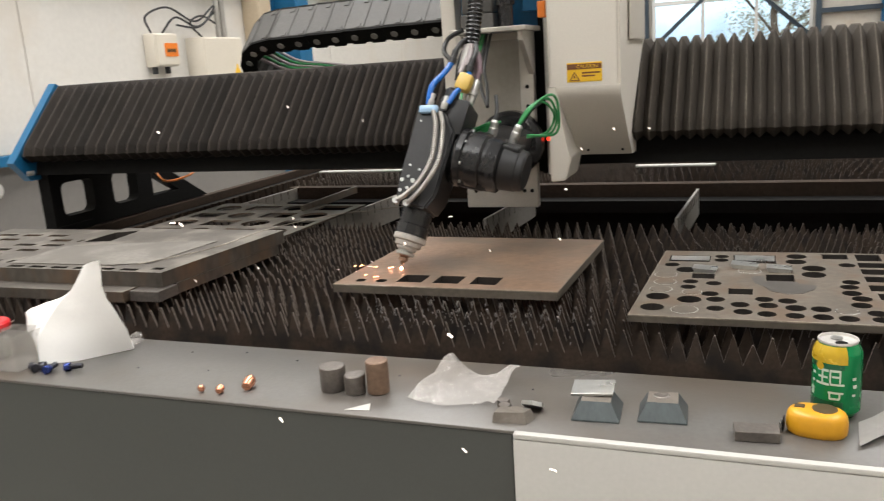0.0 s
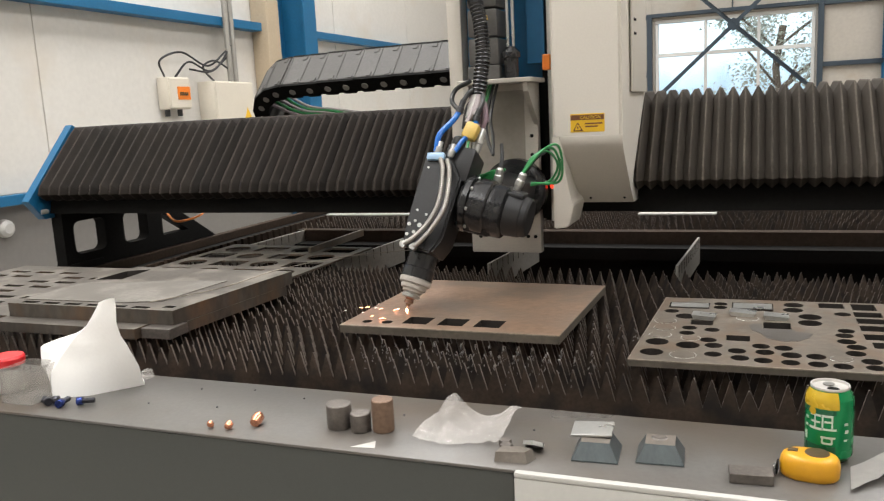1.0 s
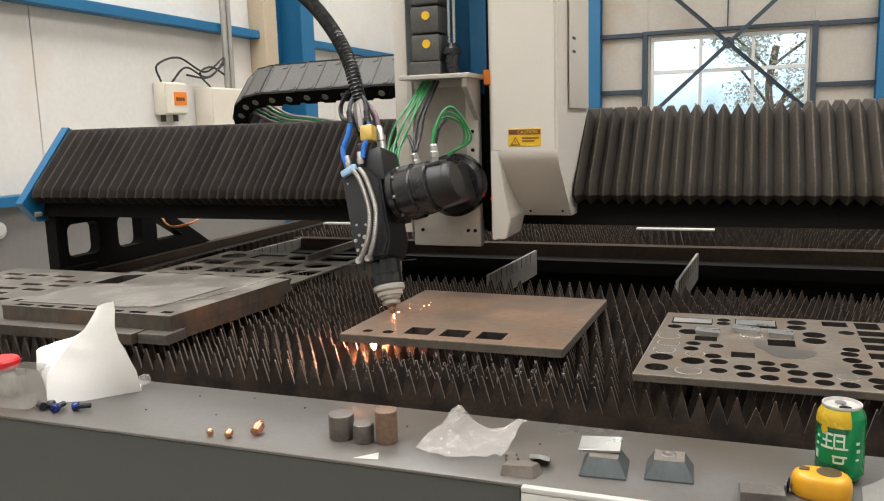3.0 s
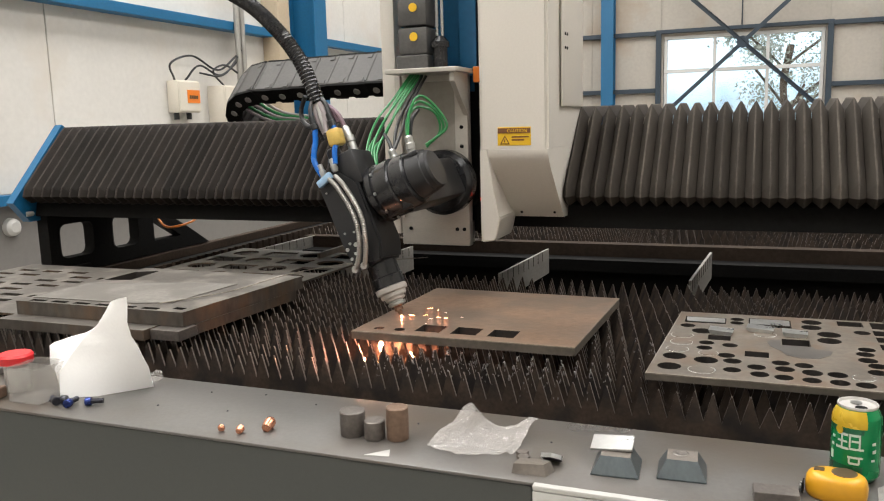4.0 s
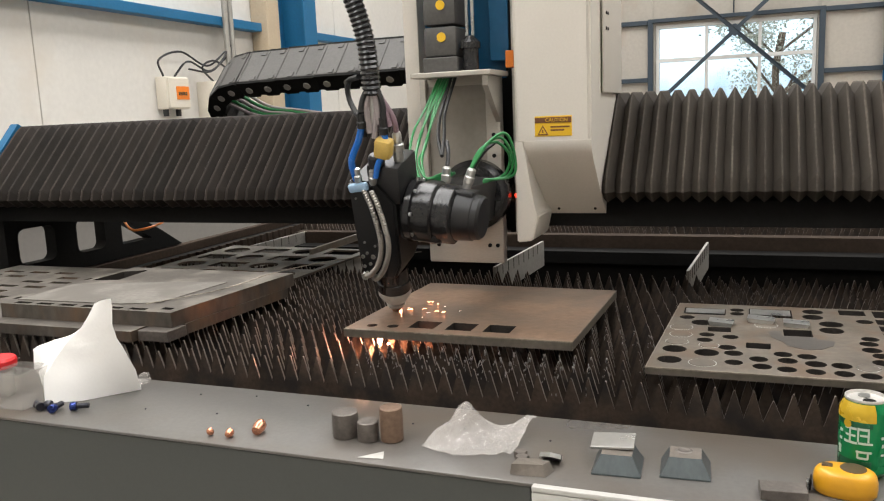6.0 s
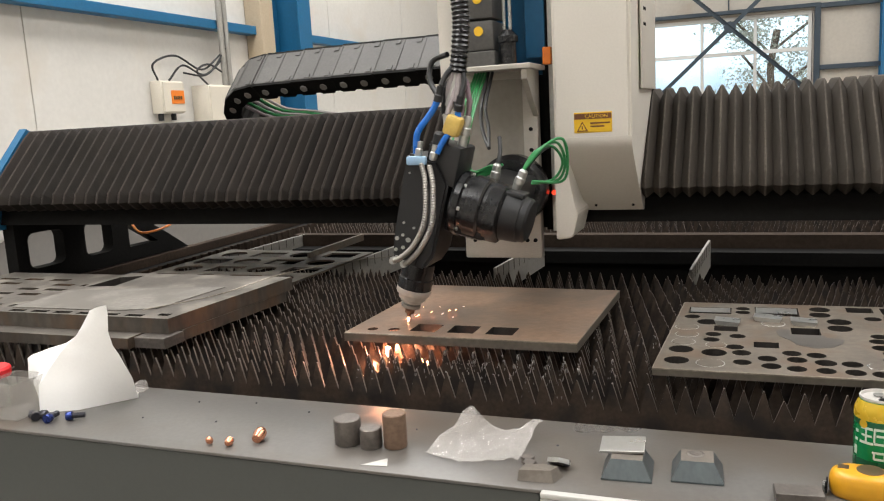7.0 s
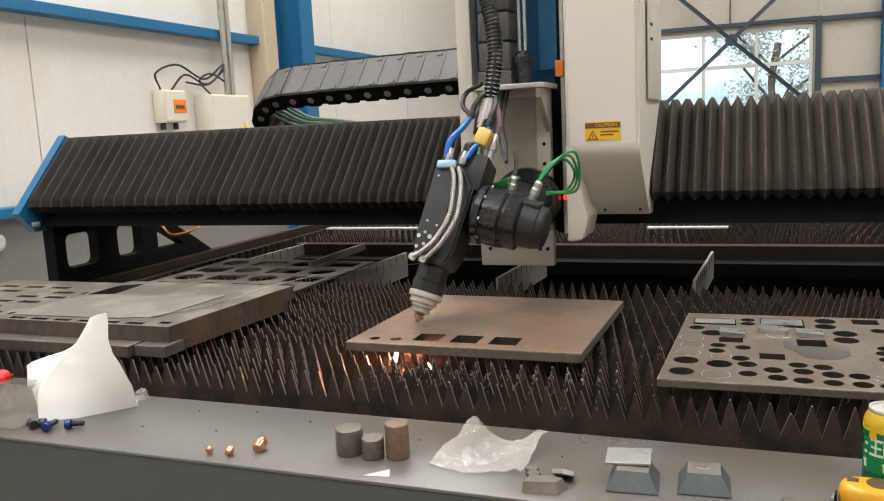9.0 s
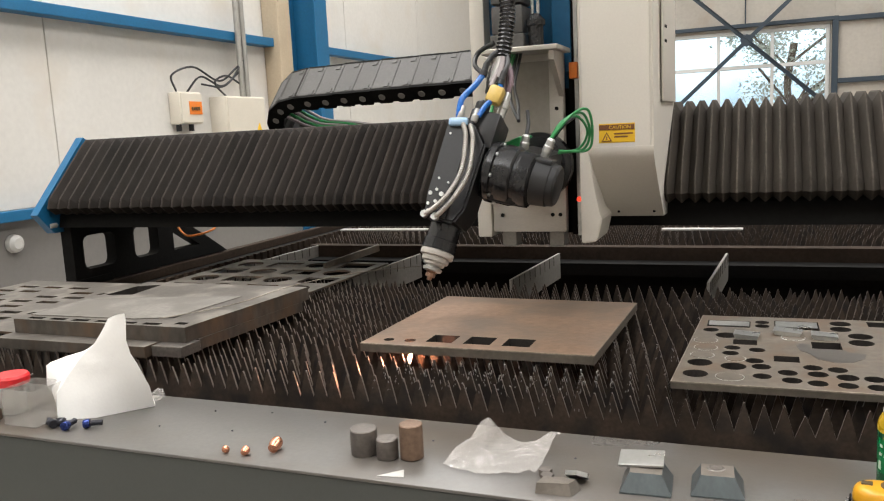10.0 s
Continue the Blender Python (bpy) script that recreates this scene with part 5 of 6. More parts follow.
# ---- sparks ----
def sparks():
    s = thing("molten_spray", pose(-0.43, 0.63, 0.876), "white-hot spray of molten metal set forward to show under the plate", "sparks")
    GANTRY["spray"] = s
    part("core", lathe([(0.0008, -0.018), (0.0042, -0.013), (0.006, -0.005), (0.003, 0.003)], 10), M_SPARK, s)
    rng = random.Random(3)
    for k in range(14):
        a, d = rng.uniform(0, 6.28), rng.uniform(0.01, 0.09)
        x, y, z = d * math.cos(a), d * math.sin(a) * 0.5, -rng.uniform(0.004, 0.05)
        GANTRY.setdefault("droplets", []).append(part("droplet", tube([(x, y, z), (x * 1.05, y * 1.05, z - 0.006), (x * 1.1, y * 1.1, z - rng.uniform(0.01, 0.02))], rng.uniform(0.0012, 0.003), 5, 2), M_SPARK if k % 3 == 0 else M_SPARKLOW, s))
    g = thing("kerf_sparks", pose(-0.43, 0.63, 0.8935), "glowing cut spot with short sparks skimming over the plate", "sparks")
    part("cut_spot", lathe([(0.002, 0.0), (0.002, 0.001), (0.0006, 0.003)], 10), M_SPARK, g)
    for k in range(11):
        a, d = rng.gauss(0, 0.45), rng.uniform(0.012, 0.15)
        x, y, l = d * math.cos(a), d * math.sin(a), rng.uniform(0.003, 0.012)
        z = rng.uniform(0.0012, 0.006)
        part("streak", tube([(x, y, z), (x + l * 0.5, y + 0.2 * l, z + 0.0006), (x + l, y + 0.3 * l, z)], rng.uniform(0.00025, 0.0005), 5, 2), M_FLECK if k % 2 else M_SPARKLOW, g)
    GANTRY["kerf"] = g
    flecks = []
    for k in range(26):
        f = part("spark_fleck", tube([(-0.003, 0, 0), (0, 0, 0.0008), (0.003, 0, 0.0)], rng.uniform(0.0006, 0.0014), 5, 2), M_FLECK)
        tagged(f, "bright flying spark of molten steel", "spark", "flying sparks")
        flecks.append(f)
    GANTRY["flecks"] = flecks


# ---- small things on the ledge ----
Z0 = LEDGE_Z + 0.0003


def loft(loops, bm=None, close_top=True):
    bm = bm or bmesh.new()
    rows = [[bm.verts.new(p) for p in lp] for lp in loops]
    n = len(rows[0])
    for a, b in zip(rows, rows[1:]):
        for k in range(n):
            bm.faces.new((a[k], a[(k + 1) % n], b[(k + 1) % n], b[k]))
    if close_top:
        bm.faces.new(rows[-1])
    return bm


def crumple(bm, amount, scale, seed, keep=None):
    bmesh.ops.subdivide_edges(bm, edges=bm.edges, cuts=2, use_grid_fill=True)
    for v in bm.verts:
        if keep is not None and v.co.z < keep:
            continue
        n = noise.noise_vector(v.co * scale + Vector((seed, seed * 2, 0)))
        n2 = noise.noise_vector(v.co * scale * 2.7 + Vector((seed * 3, 1, 0)))
        v.co += (n + n2 * 0.5) * amount
        v.co.z = max(v.co.z, Z0)
    return bm


def tissue():
    def loop(pts, z):
        return [(x, y, Z0 + z if not isinstance(z, (list, tuple)) else Z0 + z[k]) for k, (x, y) in enumerate(pts)]
    base = loop([(-0.905, 0.092), (-0.888, 0.07), (-0.83, 0.098), (-0.768, 0.172), (-0.79, 0.195), (-0.9, 0.16)], 0)
    low = loop([(-0.95, 0.112), (-0.893, 0.08), (-0.83, 0.104), (-0.757, 0.152), (-0.785, 0.172), (-0.93, 0.15)], 0.045)
    mid = loop([(-0.958, 0.12), (-0.872, 0.094), (-0.822, 0.109), (-0.762, 0.138), (-0.785, 0.156), (-0.94, 0.142)], [0.078, 0.08, 0.08, 0.08, 0.08, 0.08])
    shoulder = loop([(-0.948, 0.124), (-0.85, 0.104), (-0.812, 0.112), (-0.77, 0.128), (-0.788, 0.142), (-0.93, 0.138)], [0.084, 0.108, 0.108, 0.106, 0.106, 0.09])
    up = loop([(-0.848, 0.122), (-0.828, 0.111), (-0.806, 0.113), (-0.77, 0.123), (-0.788, 0.134), (-0.84, 0.132)], [0.111, 0.128, 0.134, 0.135, 0.134, 0.115])
    tip = loop([(-0.802, 0.121), (-0.798, 0.117), (-0.785, 0.1165), (-0.765, 0.12), (-0.775, 0.127), (-0.798, 0.126)], [0.168, 0.172, 0.176, 0.181, 0.178, 0.17])
    bm = crumple(loft([base, low, mid, shoulder, up, tip]), 0.0026, 34, 1.3, Z0 + 0.001)
    ob = shade(part("tissue", bm, M_PAPER), 32)
    tagged(ob, "crumpled white tissue standing in a peak on the ledge", "tissue")


def plastic_bag():
    bm = bmesh.new()
    nx, ny = 14, 8
    grid = {}
    for i in range(nx + 1):
        for j in range(ny + 1):
            u, v = i / nx, j / ny
            x = -0.182 + 0.132 * u + 0.012 * v
            y = 0.045 + 0.11 * v + 0.05 * abs(u - 0.45) * (1 - v) + 0.02 * u * v
            h = 0.04 * math.exp(-((u - 0.28) / 0.14) ** 2 - ((v - 0.75) / 0.33) ** 2) + 0.02 * math.exp(-((u - 0.95) / 0.16) ** 2 - ((v - 0.85) / 0.3) ** 2) + 0.007 * math.exp(-((v - 0.6) / 0.3) ** 2)
            h += 0.006 * abs(noise.noise(Vector((u * 9, v * 7, 2.2)))) + 0.004 * abs(noise.noise(Vector((u * 23, v * 17, 0.2))))
            grid[i, j] = bm.verts.new((x, y, Z0 + 0.001 + h))
    for i in range(nx):
        for j in range(ny):
            bm.faces.new((grid[i, j], grid[i + 1, j], grid[i + 1, j + 1], grid[i, j + 1]))
    bmesh.ops.subdivide_edges(bm, edges=bm.edges, cuts=1, use_grid_fill=True)
    for v in bm.verts:
        v.co.z = max(Z0 + 0.0006, v.co.z + 0.0025 * noise.noise(v.co * 110))
    bmesh.ops.solidify(bm, geom=list(bm.faces), thickness=0.0003)
    tagged(part("plastic_bag", bm, M_FILM), "crumpled clear plastic bag lying on the ledge", "plastic bag")


def slugs():
    for x, y, r, h, mat, lab in ((-0.306, 0.079, 0.0195, 0.038, M_CYL, "dark cut steel cylinder slug"), (-0.2665, 0.074, 0.0158, 0.029, M_CYL, "short dark steel cylinder slug"), (-0.2325, 0.083, 0.0168, 0.05, M_RUSTCYL, "tall rusty steel cylinder slug")):
        ob = part("steel_slug", lathe([(r - 0.001, 0), (r, 0.001), (r * 1.01, h * 0.5), (r, h - 0.0012), (r - 0.0014, h)], 36, m=pose(x, y, Z0, 0, 0, 0)), mat)
        tagged(shade(ob), lab + " standing on the ledge", "steel slug", "steel slugs")


def copper_bits():
    for x, y, s, l in ((-0.509, 0.025, 0.006, 0.008), (-0.476, 0.028, 0.0065, 0.014), (-0.441, 0.055, 0.0095, 0.026)):
        ob = part("copper_nozzle", lathe([(s * 0.3, -l / 2), (s * 0.75, -l / 2 + 0.001), (s, -l * 0.1), (s * 0.95, l * 0.25), (s * 0.55, l / 2 - 0.001), (s * 0.3, l / 2)], 20, "X", m=pose(x, y, Z0 + s * 0.99, 0, -14, 98)), M_COPPER)
        tagged(shade(ob), "small bright copper nozzle lying on the ledge", "copper nozzle", "copper nozzles")


def frustum(name, x, y, w, d, inset, h, turn, label):
    ob = thing(name, pose(x, y, Z0, 0, 0, turn), label, "steel block", "chamfered blocks")
    a = [(-w / 2, -d / 2, 0), (w / 2, -d / 2, 0), (w / 2, d / 2, 0), (-w / 2, d / 2, 0)]
    k = (w / 2 - inset, d / 2 - inset)
    t = [(-k[0], -k[1], h), (k[0], -k[1], h), (k[0], k[1], h), (-k[0], k[1], h)]
    bm = loft([a, [(p[0], p[1], 0.002) for p in a], t])
    bm.faces.new([v for v in bm.verts if v.co.z < 0.0001][::-1])
    for f in bm.faces:
        f.material_index = 1 if f.calc_center_median().z > h - 0.0005 else 0
    part("block", bm, [M_BEVEL, M_TOPFACE], ob)
    return ob


def blocks():
    frustum("chamfered_block", 0.094, 0.078, 0.062, 0.062, 0.0115, 0.024, 3, "square chamfered steel block with blued faces")
    ob = part("aluminium_tab", box((-0.028, -0.02, 0), (0.028, 0.02, 0.0035), 0.0006), M_SILVER)
    ob.matrix_basis = pose(0.086, 0.094, Z0 + 0.0265, 6, -3, 3)
    tagged(ob, "bright rectangular metal tab lying on the chamfered block", "metal tab")
    frustum("chamfered_block", 0.178, 0.09, 0.062, 0.058, 0.0115, 0.024, 3, "square chamfered steel block with a rough pitted top")
    c = part("weld_pit", lathe([(0.011, 0.0), (0.008, 0.001), (0.003, 0.0005)], 12, m=pose(0.176, 0.095, Z0 + 0.0242)), M_CYL)
    tagged(c, "rough melted patch on the chamfered block", "weld spot")
    s = part("steel_offcut", loft([[(-0.026, -0.012, 0), (0.02, -0.016, 0), (0.03, 0.004, 0), (0.008, 0.017, 0), (-0.02, 0.012, 0)], [(-0.024, -0.009, 0.013), (0.016, -0.01, 0.014), (0.024, 0.005, 0.013), (0.006, 0.014, 0.012), (-0.018, 0.01, 0.013)]]), [M_TOPFACE])
    s.matrix_basis = pose(-0.012, 0.034, Z0, 0, 0, 8)
    tagged(s, "thick angular steel offcut on the ledge", "steel offcut", "ledge offcuts")
    s = part("steel_offcut", prism([(0.019 * math.cos(a), 0.019 * math.sin(a)) for a in [0.25 + 0.21 * k for k in range(13)]] + [(-0.01, -0.006), (0.01, -0.007)], "Z", 0, 0.006), [M_SILVER])
    s.matrix_basis = pose(0.004, 0.062, Z0 + 0.0085, -32, -14, -28)
    tagged(shade(s), "rounded bright steel offcut leaning on another offcut", "steel offcut", "ledge offcuts")
    for x, y in ((-0.036, 0.073), (-0.03, 0.058)):
        o = part("steel_nut", lathe([(0.009, 0), (0.009, 0.009)], 6, m=pose(x, y, Z0, 0, 0, 20)), M_CYL)
        tagged(o, "small dark steel piece under the plastic bag", "nut", "small steel pieces")
    s = part("steel_offcut", box((-0.026, -0.014, 0), (0.026, 0.014, 0.013), 0.001), M_CYL)
    s.matrix_basis = pose(0.292, 0.047, Z0, 0, 0, 5)
    tagged(s, "dark square steel offcut beside the tape measure", "steel offcut", "ledge offcuts")
    s = part("paper_scrap", prism([(-0.02, -0.012), (0.018, -0.012), (0.012, 0.012)], "Z", 0, 0.0006), M_SCRAP)
    s.matrix_basis = pose(-0.236, 0.026, Z0, 0, 0, 8)
    tagged(s, "small triangular white paper scrap on the ledge", "paper scrap")
    rng = random.Random(12)
    for k in range(9):
        x, y = rng.uniform(-0.7, 0.3), rng.uniform(0.02, 0.21)
        o = part("metal_crumb", lathe([(0.0012, 0), (0.002, 0.001), (0.0008, 0.002)], 6, m=pose(x, y, Z0)), M_BOLTDARK)
        tagged(o, "tiny dark metal crumb on the ledge", "crumb", "metal crumbs")


def drink_can():
    c = thing("drink_can", pose(0.387, 0.14, Z0, 0, 0, -4), "green and yellow aluminium drink can, opened, standing on the ledge", "drink can")
    prof = [(0.02, 0.003), (0.024, 0.0), (0.0265, 0.003), (0.033, 0.012), (0.033, 0.092), (0.0322, 0.098)]
    bm = lathe(prof, 48, caps=False)
    shade(part("body", bm, [M_CANGREEN], c))
    # yellow shoulder: all but a green sector at the side
    def patch(a0, a1, z0, z1, r0, r1, n=20):
        bm = bmesh.new()
        rows = []
        for k in range(n + 1):
            a = radians(a0 + (a1 - a0) * k / n)
            rows.append([bm.verts.new((r * math.cos(a), r * math.sin(a), z)) for r, z in ((r0, z0), (r1, z1), (r1 - 0.0004, z1), (r0 - 0.0004, z0))])
        for p, q in zip(rows, rows[1:]):
            for k in range(4):
                bm.faces.new((p[k], p[(k + 1) % 4], q[(k + 1) % 4], q[k]))
        return bm
    shade(part("shoulder", lathe([(0.0322, 0.098), (0.0308, 0.102), (0.0285, 0.1065), (0.0262, 0.111)], 48, caps=False), M_CANGREEN, c))
    yb = bmesh.new()
    rows = []
    for k in range(41):
        a = radians(150 + 142 * k / 40)
        rows.append([yb.verts.new((r * math.cos(a), r * math.sin(a), z)) for r, z in ((0.0333, 0.086), (0.0334, 0.092), (0.0328, 0.0975), (0.0312, 0.102), (0.0288, 0.1065), (0.0268, 0.11))])
    for p, q in zip(rows, rows[1:]):
        for k in range(5):
            yb.faces.new((p[k], p[k + 1], q[k + 1], q[k]))
    shade(part("yellow_band", yb, M_CANYEL, c, "yellow printed shoulder"), 60)
    shade(part("dark_band", patch(190, 285, 0.012, 0.03, 0.0333, 0.0333), M_CANDARK, c))
    shade(part("dark_band", patch(190, 285, 0.078, 0.085, 0.0333, 0.0333), M_CANDARK, c))
    shade(part("lemon", lathe([(0.006, 0), (0.005, 0.001)], 14, "Y", m=Matrix.Rotation(radians(-42), 4, "Z") @ Matrix.Translation((0, -0.0336, 0.081))), M_CANYEL, c))
    # white brush strokes of the printed mark, drawn as plain bars
    for a0, a1, z0, z1 in ((222, 250, 0.074, 0.0775), (224, 248, 0.064, 0.067), (219, 252, 0.0535, 0.057), (233, 237, 0.057, 0.0775), (252, 256, 0.058, 0.078), (256, 278, 0.0745, 0.078), (258, 276, 0.066, 0.069),
                           (274, 278, 0.058, 0.075), (254, 286, 0.0545, 0.0575), (250, 284, 0.042, 0.045), (252, 256, 0.034, 0.045), (254, 276, 0.033, 0.036), (274, 278, 0.034, 0.044), (204, 214, 0.066, 0.07), (202, 212, 0.054, 0.058), (200, 210, 0.034, 0.046), (306, 316, 0.062, 0.066), (308, 318, 0.05, 0.055), (306, 315, 0.038, 0.041)):
        shade(part("print_bar", patch(a0, a1, z0, z1, 0.0336, 0.0336, 5), M_CANWHITE, c))
    lid = shade(part("lid", lathe([(0.0262, 0.1105), (0.0272, 0.1125), (0.0268, 0.115), (0.0255, 0.115), (0.0245, 0.111), (0.001, 0.1115)], 40, caps=False), M_LID, c, "bare aluminium lid"))
    shade(part("opening", lathe([(0.0085, 0.1118), (0.0085, 0.1121)], 20, m=Matrix.Translation((0.004, -0.012, 0))), M_BEAM, lid, "dark open mouth"))
    shade(part("pull_tab", lathe([(0.008, 0.1125), (0.008, 0.1138)], 20, m=Matrix.Translation((-0.002, 0.006, 0))), M_SILVER, lid))
    # scaled down to 58 mm across to fit the camera's view
    for ob in c.children_recursive:
        ob.data.transform(Matrix.Scale(0.88, 4))


def tape_measure():
    t = thing("tape_measure", pose(0.361, 0.078, Z0, 0, 0, -8), "yellow plastic tape measure with a brown round label", "tape measure")
    out = []
    for k in range(28):
        a = 2 * math.pi * k / 28
        u, v = math.cos(a), math.sin(a)
        n = 2.5
        out.append((0.035 * math.copysign(abs(u) ** (2 / n), u), 0.0235 * math.copysign(abs(v) ** (2 / n), v)))
    layers = [(0.9, 0.0), (0.98, 0.003), (1.0, 0.009), (1.0, 0.017), (0.97, 0.023), (0.9, 0.027), (0.78, 0.0295), (0.6, 0.0302)]
    bm = bmesh.new()
    rings = [[bm.verts.new((x * f, y * f, z)) for x, y in out] for f, z in layers]
    for p, q in zip(rings, rings[1:]):
        for k in range(28):
            bm.faces.new((p[k], p[(k + 1) % 28], q[(k + 1) % 28], q[k]))
    bm.faces.new(rings[-1])
    bm.faces.new(rings[0][::-1])
    shade(part("case", bm, M_YELLOW, t))
    shade(part("round_label", lathe([(0.0145, 0.0295), (0.0145, 0.0306), (0.013, 0.0309)], 28, m=Matrix.Translation((0.008, 0.003, 0))), M_DARKPL, t, "brown round label"))
    part("lock_button", box((-0.026, -0.002, 0.0285), (-0.014, 0.008, 0.0315), 0.0012), M_DARKPL, t)
    part("mouth", box((-0.0375, -0.02, 0.004), (-0.0355, -0.004, 0.018), 0.0005), M_BEAM, t)
    part("hook", box((-0.041, -0.018, 0.001), (-0.0376, -0.006, 0.014), 0.0008), M_BRIGHT, t, "steel end hook")


def left_clutter():
    box_t = thing("plastic_case", pose(0, 0, 0), "dusty clear plastic case with a red lid", "plastic case")
    x0, x1, y0, y1 = -0.965, -0.895, 0.03, 0.1
    for lo, hi in (((x0, y0, 0), (x1, y0 + 0.002, 0.062)), ((x0, y1 - 0.002, 0), (x1, y1, 0.062)), ((x0, y0 + 0.0021, 0), (x0 + 0.002, y1 - 0.0021, 0.062)), ((x1 - 0.002, y0 + 0.0021, 0), (x1, y1 - 0.0021, 0.062))):
        part("side", box((lo[0], lo[1], Z0 + lo[2]), (hi[0], hi[1], Z0 + hi[2])), M_ACRYLIC, box_t)
    part("base", box((x0, y0, Z0), (x1, y1, Z0 + 0.0015)), M_ACRYLIC, box_t)
    cap = thing("red_capped_jar", pose(-0.985, 0.065, Z0), "small white jar with a red cap behind the clear case", "jar")
    cap.location = (-1.005, 0.085, Z0)
    shade(part("jar", lathe([(0.02, 0), (0.022, 0.003), (0.022, 0.045), (0.018, 0.05)], 24), M_WHITE, cap))
    shade(part("cap", lathe([(0.0205, 0.0503), (0.03, 0.053), (0.031, 0.066), (0.028, 0.07)], 24), M_RED, cap, "red plastic cap"))
    o = part("steel_offcut", box((-0.03, -0.02, 0), (0.03, 0.02, 0.02), 0.003), M_RUSTCYL)
    o.matrix_basis = pose(-1.02, 0.027, Z0, 0, 0, 12)
    tagged(o, "rusty steel offcut near the clear case", "steel offcut", "ledge offcuts")
    g = part("grey_offcut", box((-0.035, -0.014, 0), (0.035, 0.014, 0.003), 0.001), M_CYL)
    g.matrix_basis = pose(-1.09, 0.16, Z0 + 0.0, 0, -28, 20)
    g.location.z = Z0 + 0.0185
    tagged(g, "bent grey metal strip leaning near the jar", "metal strip")
    for x, y, a, sx, h, mat in ((-1.09, 0.05, 20, 0.035, 0.016, M_CYL), (-1.16, 0.09, -10, 0.045, 0.024, M_RUSTCYL), (-1.14, 0.16, 35, 0.04, 0.012, M_CYL)):
        o = part("steel_offcut", box((-sx, -0.02, 0), (sx, 0.02, h), 0.002), mat)
        o.matrix_basis = pose(x, y, Z0, 0, 0, a)
        tagged(o, "dark steel offcut in the pile beyond the jar", "steel offcut", "ledge offcuts")
    f = part("foil_scrap", crumple(lathe([(0.004, 0), (0.014, 0.006), (0.012, 0.016), (0.003, 0.022)], 12, m=pose(-0.785, 0.2, Z0)), 0.004, 60, 5.0, Z0 + 0.001), M_FILM)
    tagged(f, "crumpled clear film scrap behind the tissue", "film scrap")

    w = bmesh.new()
    grid = {}
    for k in range(13):
        for j in range(7):
            u, v = k / 12, j / 6
            lift = 0.002 + 0.03 * u * u + 0.006 * abs(noise.noise(Vector((u * 3, v * 2.5, 4.0)))) + 0.01 * (v - 0.5) ** 2
            grid[k, j] = w.verts.new((0.404 + 0.1 * u + 0.006 * v, 0.04 + 0.1 * u + 0.066 * v, Z0 + lift))
    for k in range(12):
        for j in range(6):
            w.faces.new((grid[k, j], grid[k + 1, j], grid[k + 1, j + 1], grid[k, j + 1]))
    bmesh.ops.solidify(w, geom=list(w.faces), thickness=0.0004)
    strip = shade(part("paper_strip", w, M_SCRAP), 50)
    tagged(strip, "curled white paper strip with ink marks beside the tape measure", "paper")
    slug = part("steel_slug", lathe([(0.015, 0), (0.016, 0.001), (0.016, 0.03), (0.0148, 0.031)], 30, m=pose(0.478, 0.062, Z0)), M_RUSTCYL)
    tagged(shade(slug), "rusty steel cylinder slug beside the paper strip", "steel slug", "steel slugs")

    def screw(x, y, turn, mat, lab, roll=0):
        s = thing("hex_screw", pose(x, y, Z0 + 0.0075, 0, 0, turn), lab, "screw", "loose screws")
        shade(part("head", lathe([(0.007, 0), (0.0075, 0.001), (0.0075, 0.009), (0.007, 0.01)], 20, "X"), mat, s))
        shade(part("shank", lathe([(0.0045, 0.01)] + [(0.0045 + 0.0004 * (k % 2), 0.011 + 0.001 * k) for k in range(18)] + [(0.004, 0.03)], 14, "X"), M_BOLTDARK, s))
    screw(-0.812, 0.053, 28, M_BOLTBLUE, "blued socket screw lying on the ledge")
    screw(-0.862, 0.038, 150, M_BOLTDARK, "oily dark socket screw on the ledge")
    screw(-0.853, 0.052, 200, M_BOLTDARK, "oily dark socket screw on the ledge")
    screw(-0.835, 0.033, 100, M_BOLTBLUE, "blued socket screw lying on the ledge")


def spatter_teeth():
    """Silver slag stuck on the teeth under the front edge of the workpiece."""
    rng = random.Random(8)
    bm = bmesh.new()
    for k in range(460):
        row = rng.choice((0, 1, 1, 2, 2, 2)) if k < 360 else rng.choice((4, 5, 6))
        phase = -1.52 + 0.0285 * ((row * 5) % 7) / 7
        lo, hi = (-0.42, 0.02) if k < 360 else (-0.03, 0.1)
        n = rng.randint(int((lo - phase) / 0.0285), int((hi - phase) / 0.0285))
        drop = 0.002 + 0.034 * rng.random() ** 2
        x = phase + (n + 0.5) * 0.0285 + rng.uniform(-0.5, 0.5) * drop * 0.5
        r = rng.uniform(0.0006, 0.0016)
        m = pose(x, SLAT_Y[row] - 0.0024, TIP_Z - drop, 0, rng.uniform(-25, 25), rng.uniform(0, 90)) @ Matrix.Diagonal((1, 0.6, rng.uniform(1.2, 3.6), 1))
        bmesh.ops.create_icosphere(bm, subdivisions=1, radius=r, matrix=m)
    ob = shade(part("slag_spatter", bm, M_SLAGT), 80)
    tagged(ob, "silvery slag beads stuck to the slat teeth", "slag", kind="stuff")


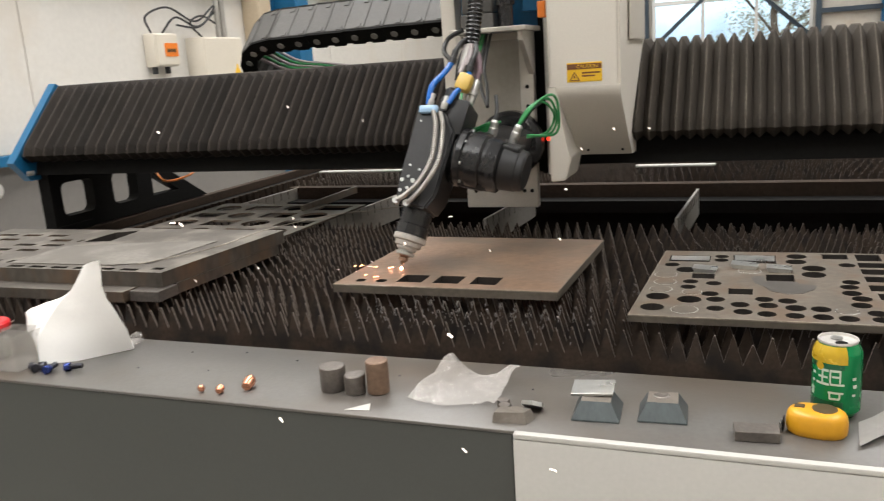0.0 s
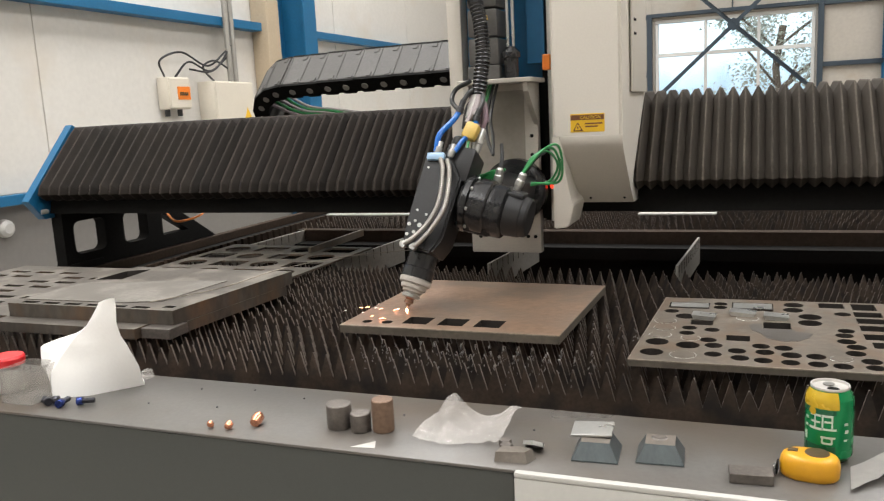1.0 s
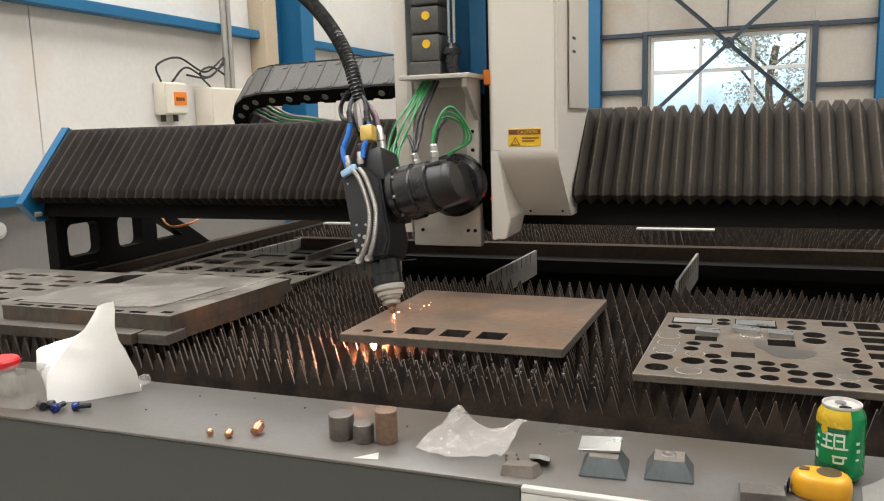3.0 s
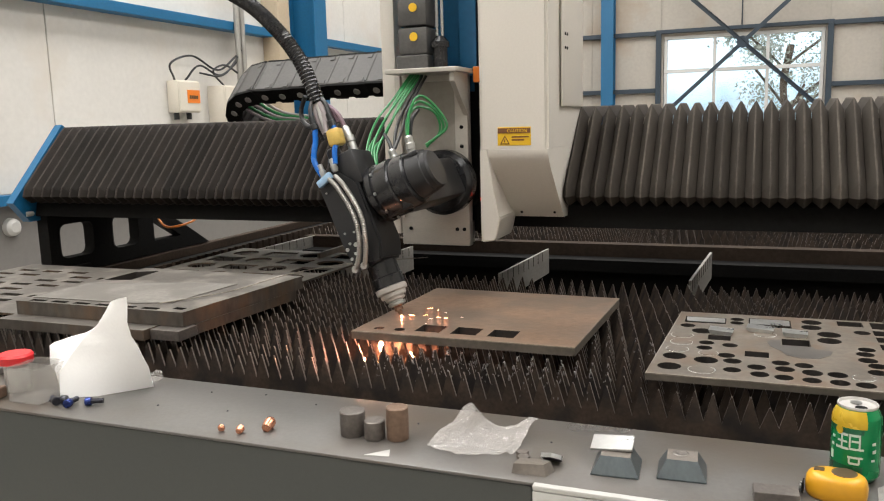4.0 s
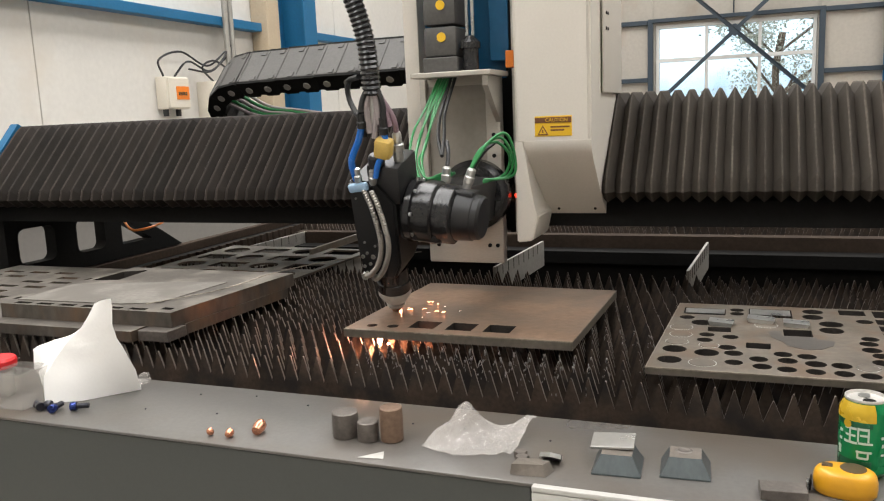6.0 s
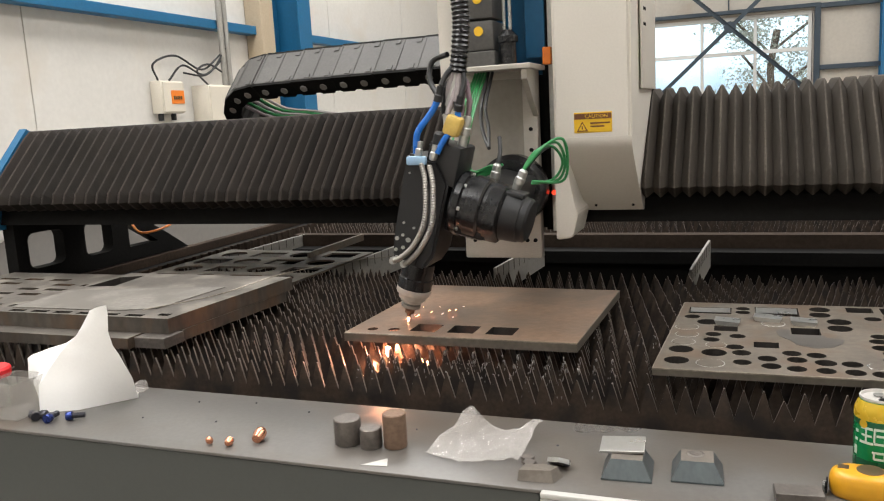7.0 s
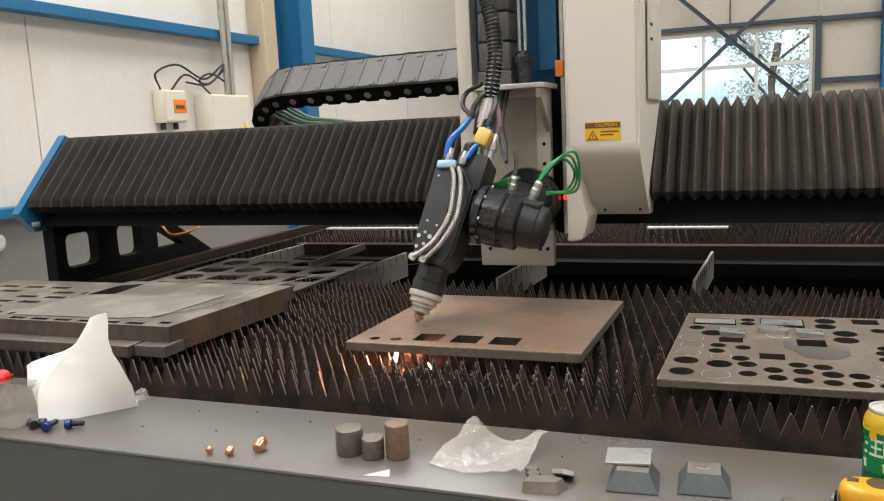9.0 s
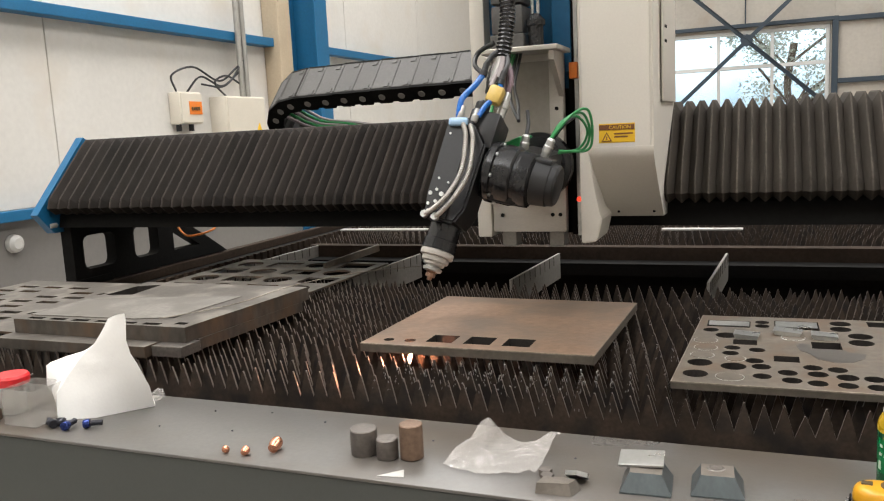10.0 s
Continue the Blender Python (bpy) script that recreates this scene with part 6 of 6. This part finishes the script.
# ---- build ----
building()
steel_columns()
window()
for n, (tx, ty, th) in enumerate([(2.6, 17.0, 3.6), (4.2, 19.0, 4.2), (0.9, 21.0, 3.4), (5.8, 22.0, 4.5)]):
    tree(tx, ty, th, 20 + n, "small leafy tree in pale daylight outside the window")
wall_boxes()
front_ledge()
cutting_bed()
bed_bars()
plates()
gantry()
cable_carrier()
carriage()
cutting_head()
cable_bundle()
hose()
sparks()
spatter_teeth()
tissue()
plastic_bag()
slugs()
copper_bits()
blocks()
drink_can()
tape_measure()
left_clutter()


def motions():
    def rows(fn):
        return [(m[0], fn(*m[1:])) for m in MOVES]
    walk(GANTRY["beam"], rows(lambda x, y, z, b, a: pose(0, 0.015 + 1.3 * y, 0)))
    walk(GANTRY["carrier"], rows(lambda x, y, z, b, a: pose(x * 0.5, 0.015 + 1.3 * y, 0)))
    for key in ("cover", "frame"):
        walk(GANTRY[key], rows(lambda x, y, z, b, a: pose(x, y, 0)))
    walk(GANTRY["slide"], rows(lambda x, y, z, b, a: pose(x, y, z)))
    walk(GANTRY["head"], rows(lambda x, y, z, b, a: pose(PIVOT.x + x, PIVOT.y + y, PIVOT.z + z, 0, b, 0)))
    walk(GANTRY["body"], rows(lambda x, y, z, b, a: pose(SIDE, ARM, 0, a, 0, 0)))

    def bundle_pose(x, y, z, b, a):
        hook = SHELF_HOOK + Vector((x, y, z))
        d = pose(PIVOT.x + x, PIVOT.y + y, PIVOT.z + z, 0, b, 0) @ BUNDLE_END - hook
        rest = PIVOT + BUNDLE_END - SHELF_HOOK
        return pose(hook.x, hook.y, hook.z, 0, math.degrees(math.atan2(-d.x, -d.z) - math.atan2(-rest.x, -rest.z)), 0)
    walk(GANTRY["bundle"], rows(bundle_pose))

    def hose_pose(x, y, z, b, a):
        head = pose(PIVOT.x + x, PIVOT.y + y, PIVOT.z + z, 0, b, 0) @ pose(SIDE, ARM, 0, a, 0, 0)
        p = head @ Vector((0.006, -0.02, 0.275))
        return pose(p.x, p.y, p.z, a * 0.5, b * 0.8 - 4, 0)
    walk(GANTRY["hose"], rows(hose_pose))
    for side, n, fixed, lead, slack in (("left", 60, X_END, X_LEFT, 0.48), ("right", 45, X_FAR, X_RIGHT, 0.0)):
        for k, ob in enumerate(GANTRY["pleats"][side]):
            u = (k + 0.5) / n
            u += slack * u * (1 - u)      # folds bunch up towards the carriage
            walk(ob, [(m[0], pose(fixed + (lead + m[1] - fixed) * u, 0, 0)) for m in MOVES])

    def tip(x, y, z, b, a):
        head = pose(PIVOT.x + x, PIVOT.y + y, PIVOT.z + z, 0, b, 0) @ pose(SIDE, ARM, 0, a, 0, 0)
        return head @ Vector((0, -0.004, -0.262))
    spots = [(m[0], tip(*m[1:])) for m in MOVES]
    aim = {0.0: 205, 1.0: 205, 1.5: 195, 2.0: 180, 2.75: 110, 3.5: 40, 4.0: 15, 4.5: 5, 5.0: 5, 5.75: 10, 6.5: 20, 7.0: 60, 7.5: 80, 8.0: 90, 8.5: 110, 9.0: 120, 9.5: 120, 10.0: 120}
    walk(GANTRY["kerf"], [(t, pose(p.x, p.y, 0.8935 if t <= 8.6 else 0.86 if t < 9.2 else 0.42, 0, 0, aim[t])) for t, p in spots])
    # spray waits low out of sight, then sits forward to fit the camera's view
    walk(GANTRY["spray"], [(t, pose(p.x, p.y - 0.11, 0.475 if t <= 1.0 else 0.862)) for t, p in spots])
    # the last drops fall into the tray when the beam goes out
    for k, ob in enumerate(GANTRY["droplets"]):
        t = 8.78 + 0.03 * (k % 8)
        walk(ob, [(0.0, pose(0, 0, 0)), (t, pose(0, 0, 0)), (t + 0.25, pose(0, 0, -0.4)), (10.0, pose(0, 0, -0.4))])
    rng = random.Random(77)
    for k, ob in enumerate(GANTRY["flecks"]):
        front = k % 3 == 0
        p = Vector((rng.uniform(-0.9, 0.25), rng.uniform(-0.3, -0.12) if front else rng.uniform(0.42, 0.95), rng.uniform(0.85, 1.25)))
        d = Vector((rng.uniform(-0.12, 0.12), rng.uniform(-0.1, 0.05), 0))
        spin = rng.uniform(0, 90)
        end = p + d
        floor_z = 0.003 if end.y < 0.0 else 0.402
        walk(ob, [(0.0, pose(p.x, p.y, p.z, spin, spin, 0)), (0.3, pose(p.x + d.x * 0.5, p.y + d.y * 0.5, p.z - 0.12, spin + 20, spin + 30, 10)),
                  (0.6, pose(end.x, end.y, floor_z, spin, 0, 0)), (10.0, pose(end.x, end.y, floor_z, spin, 0, 0))])


motions()
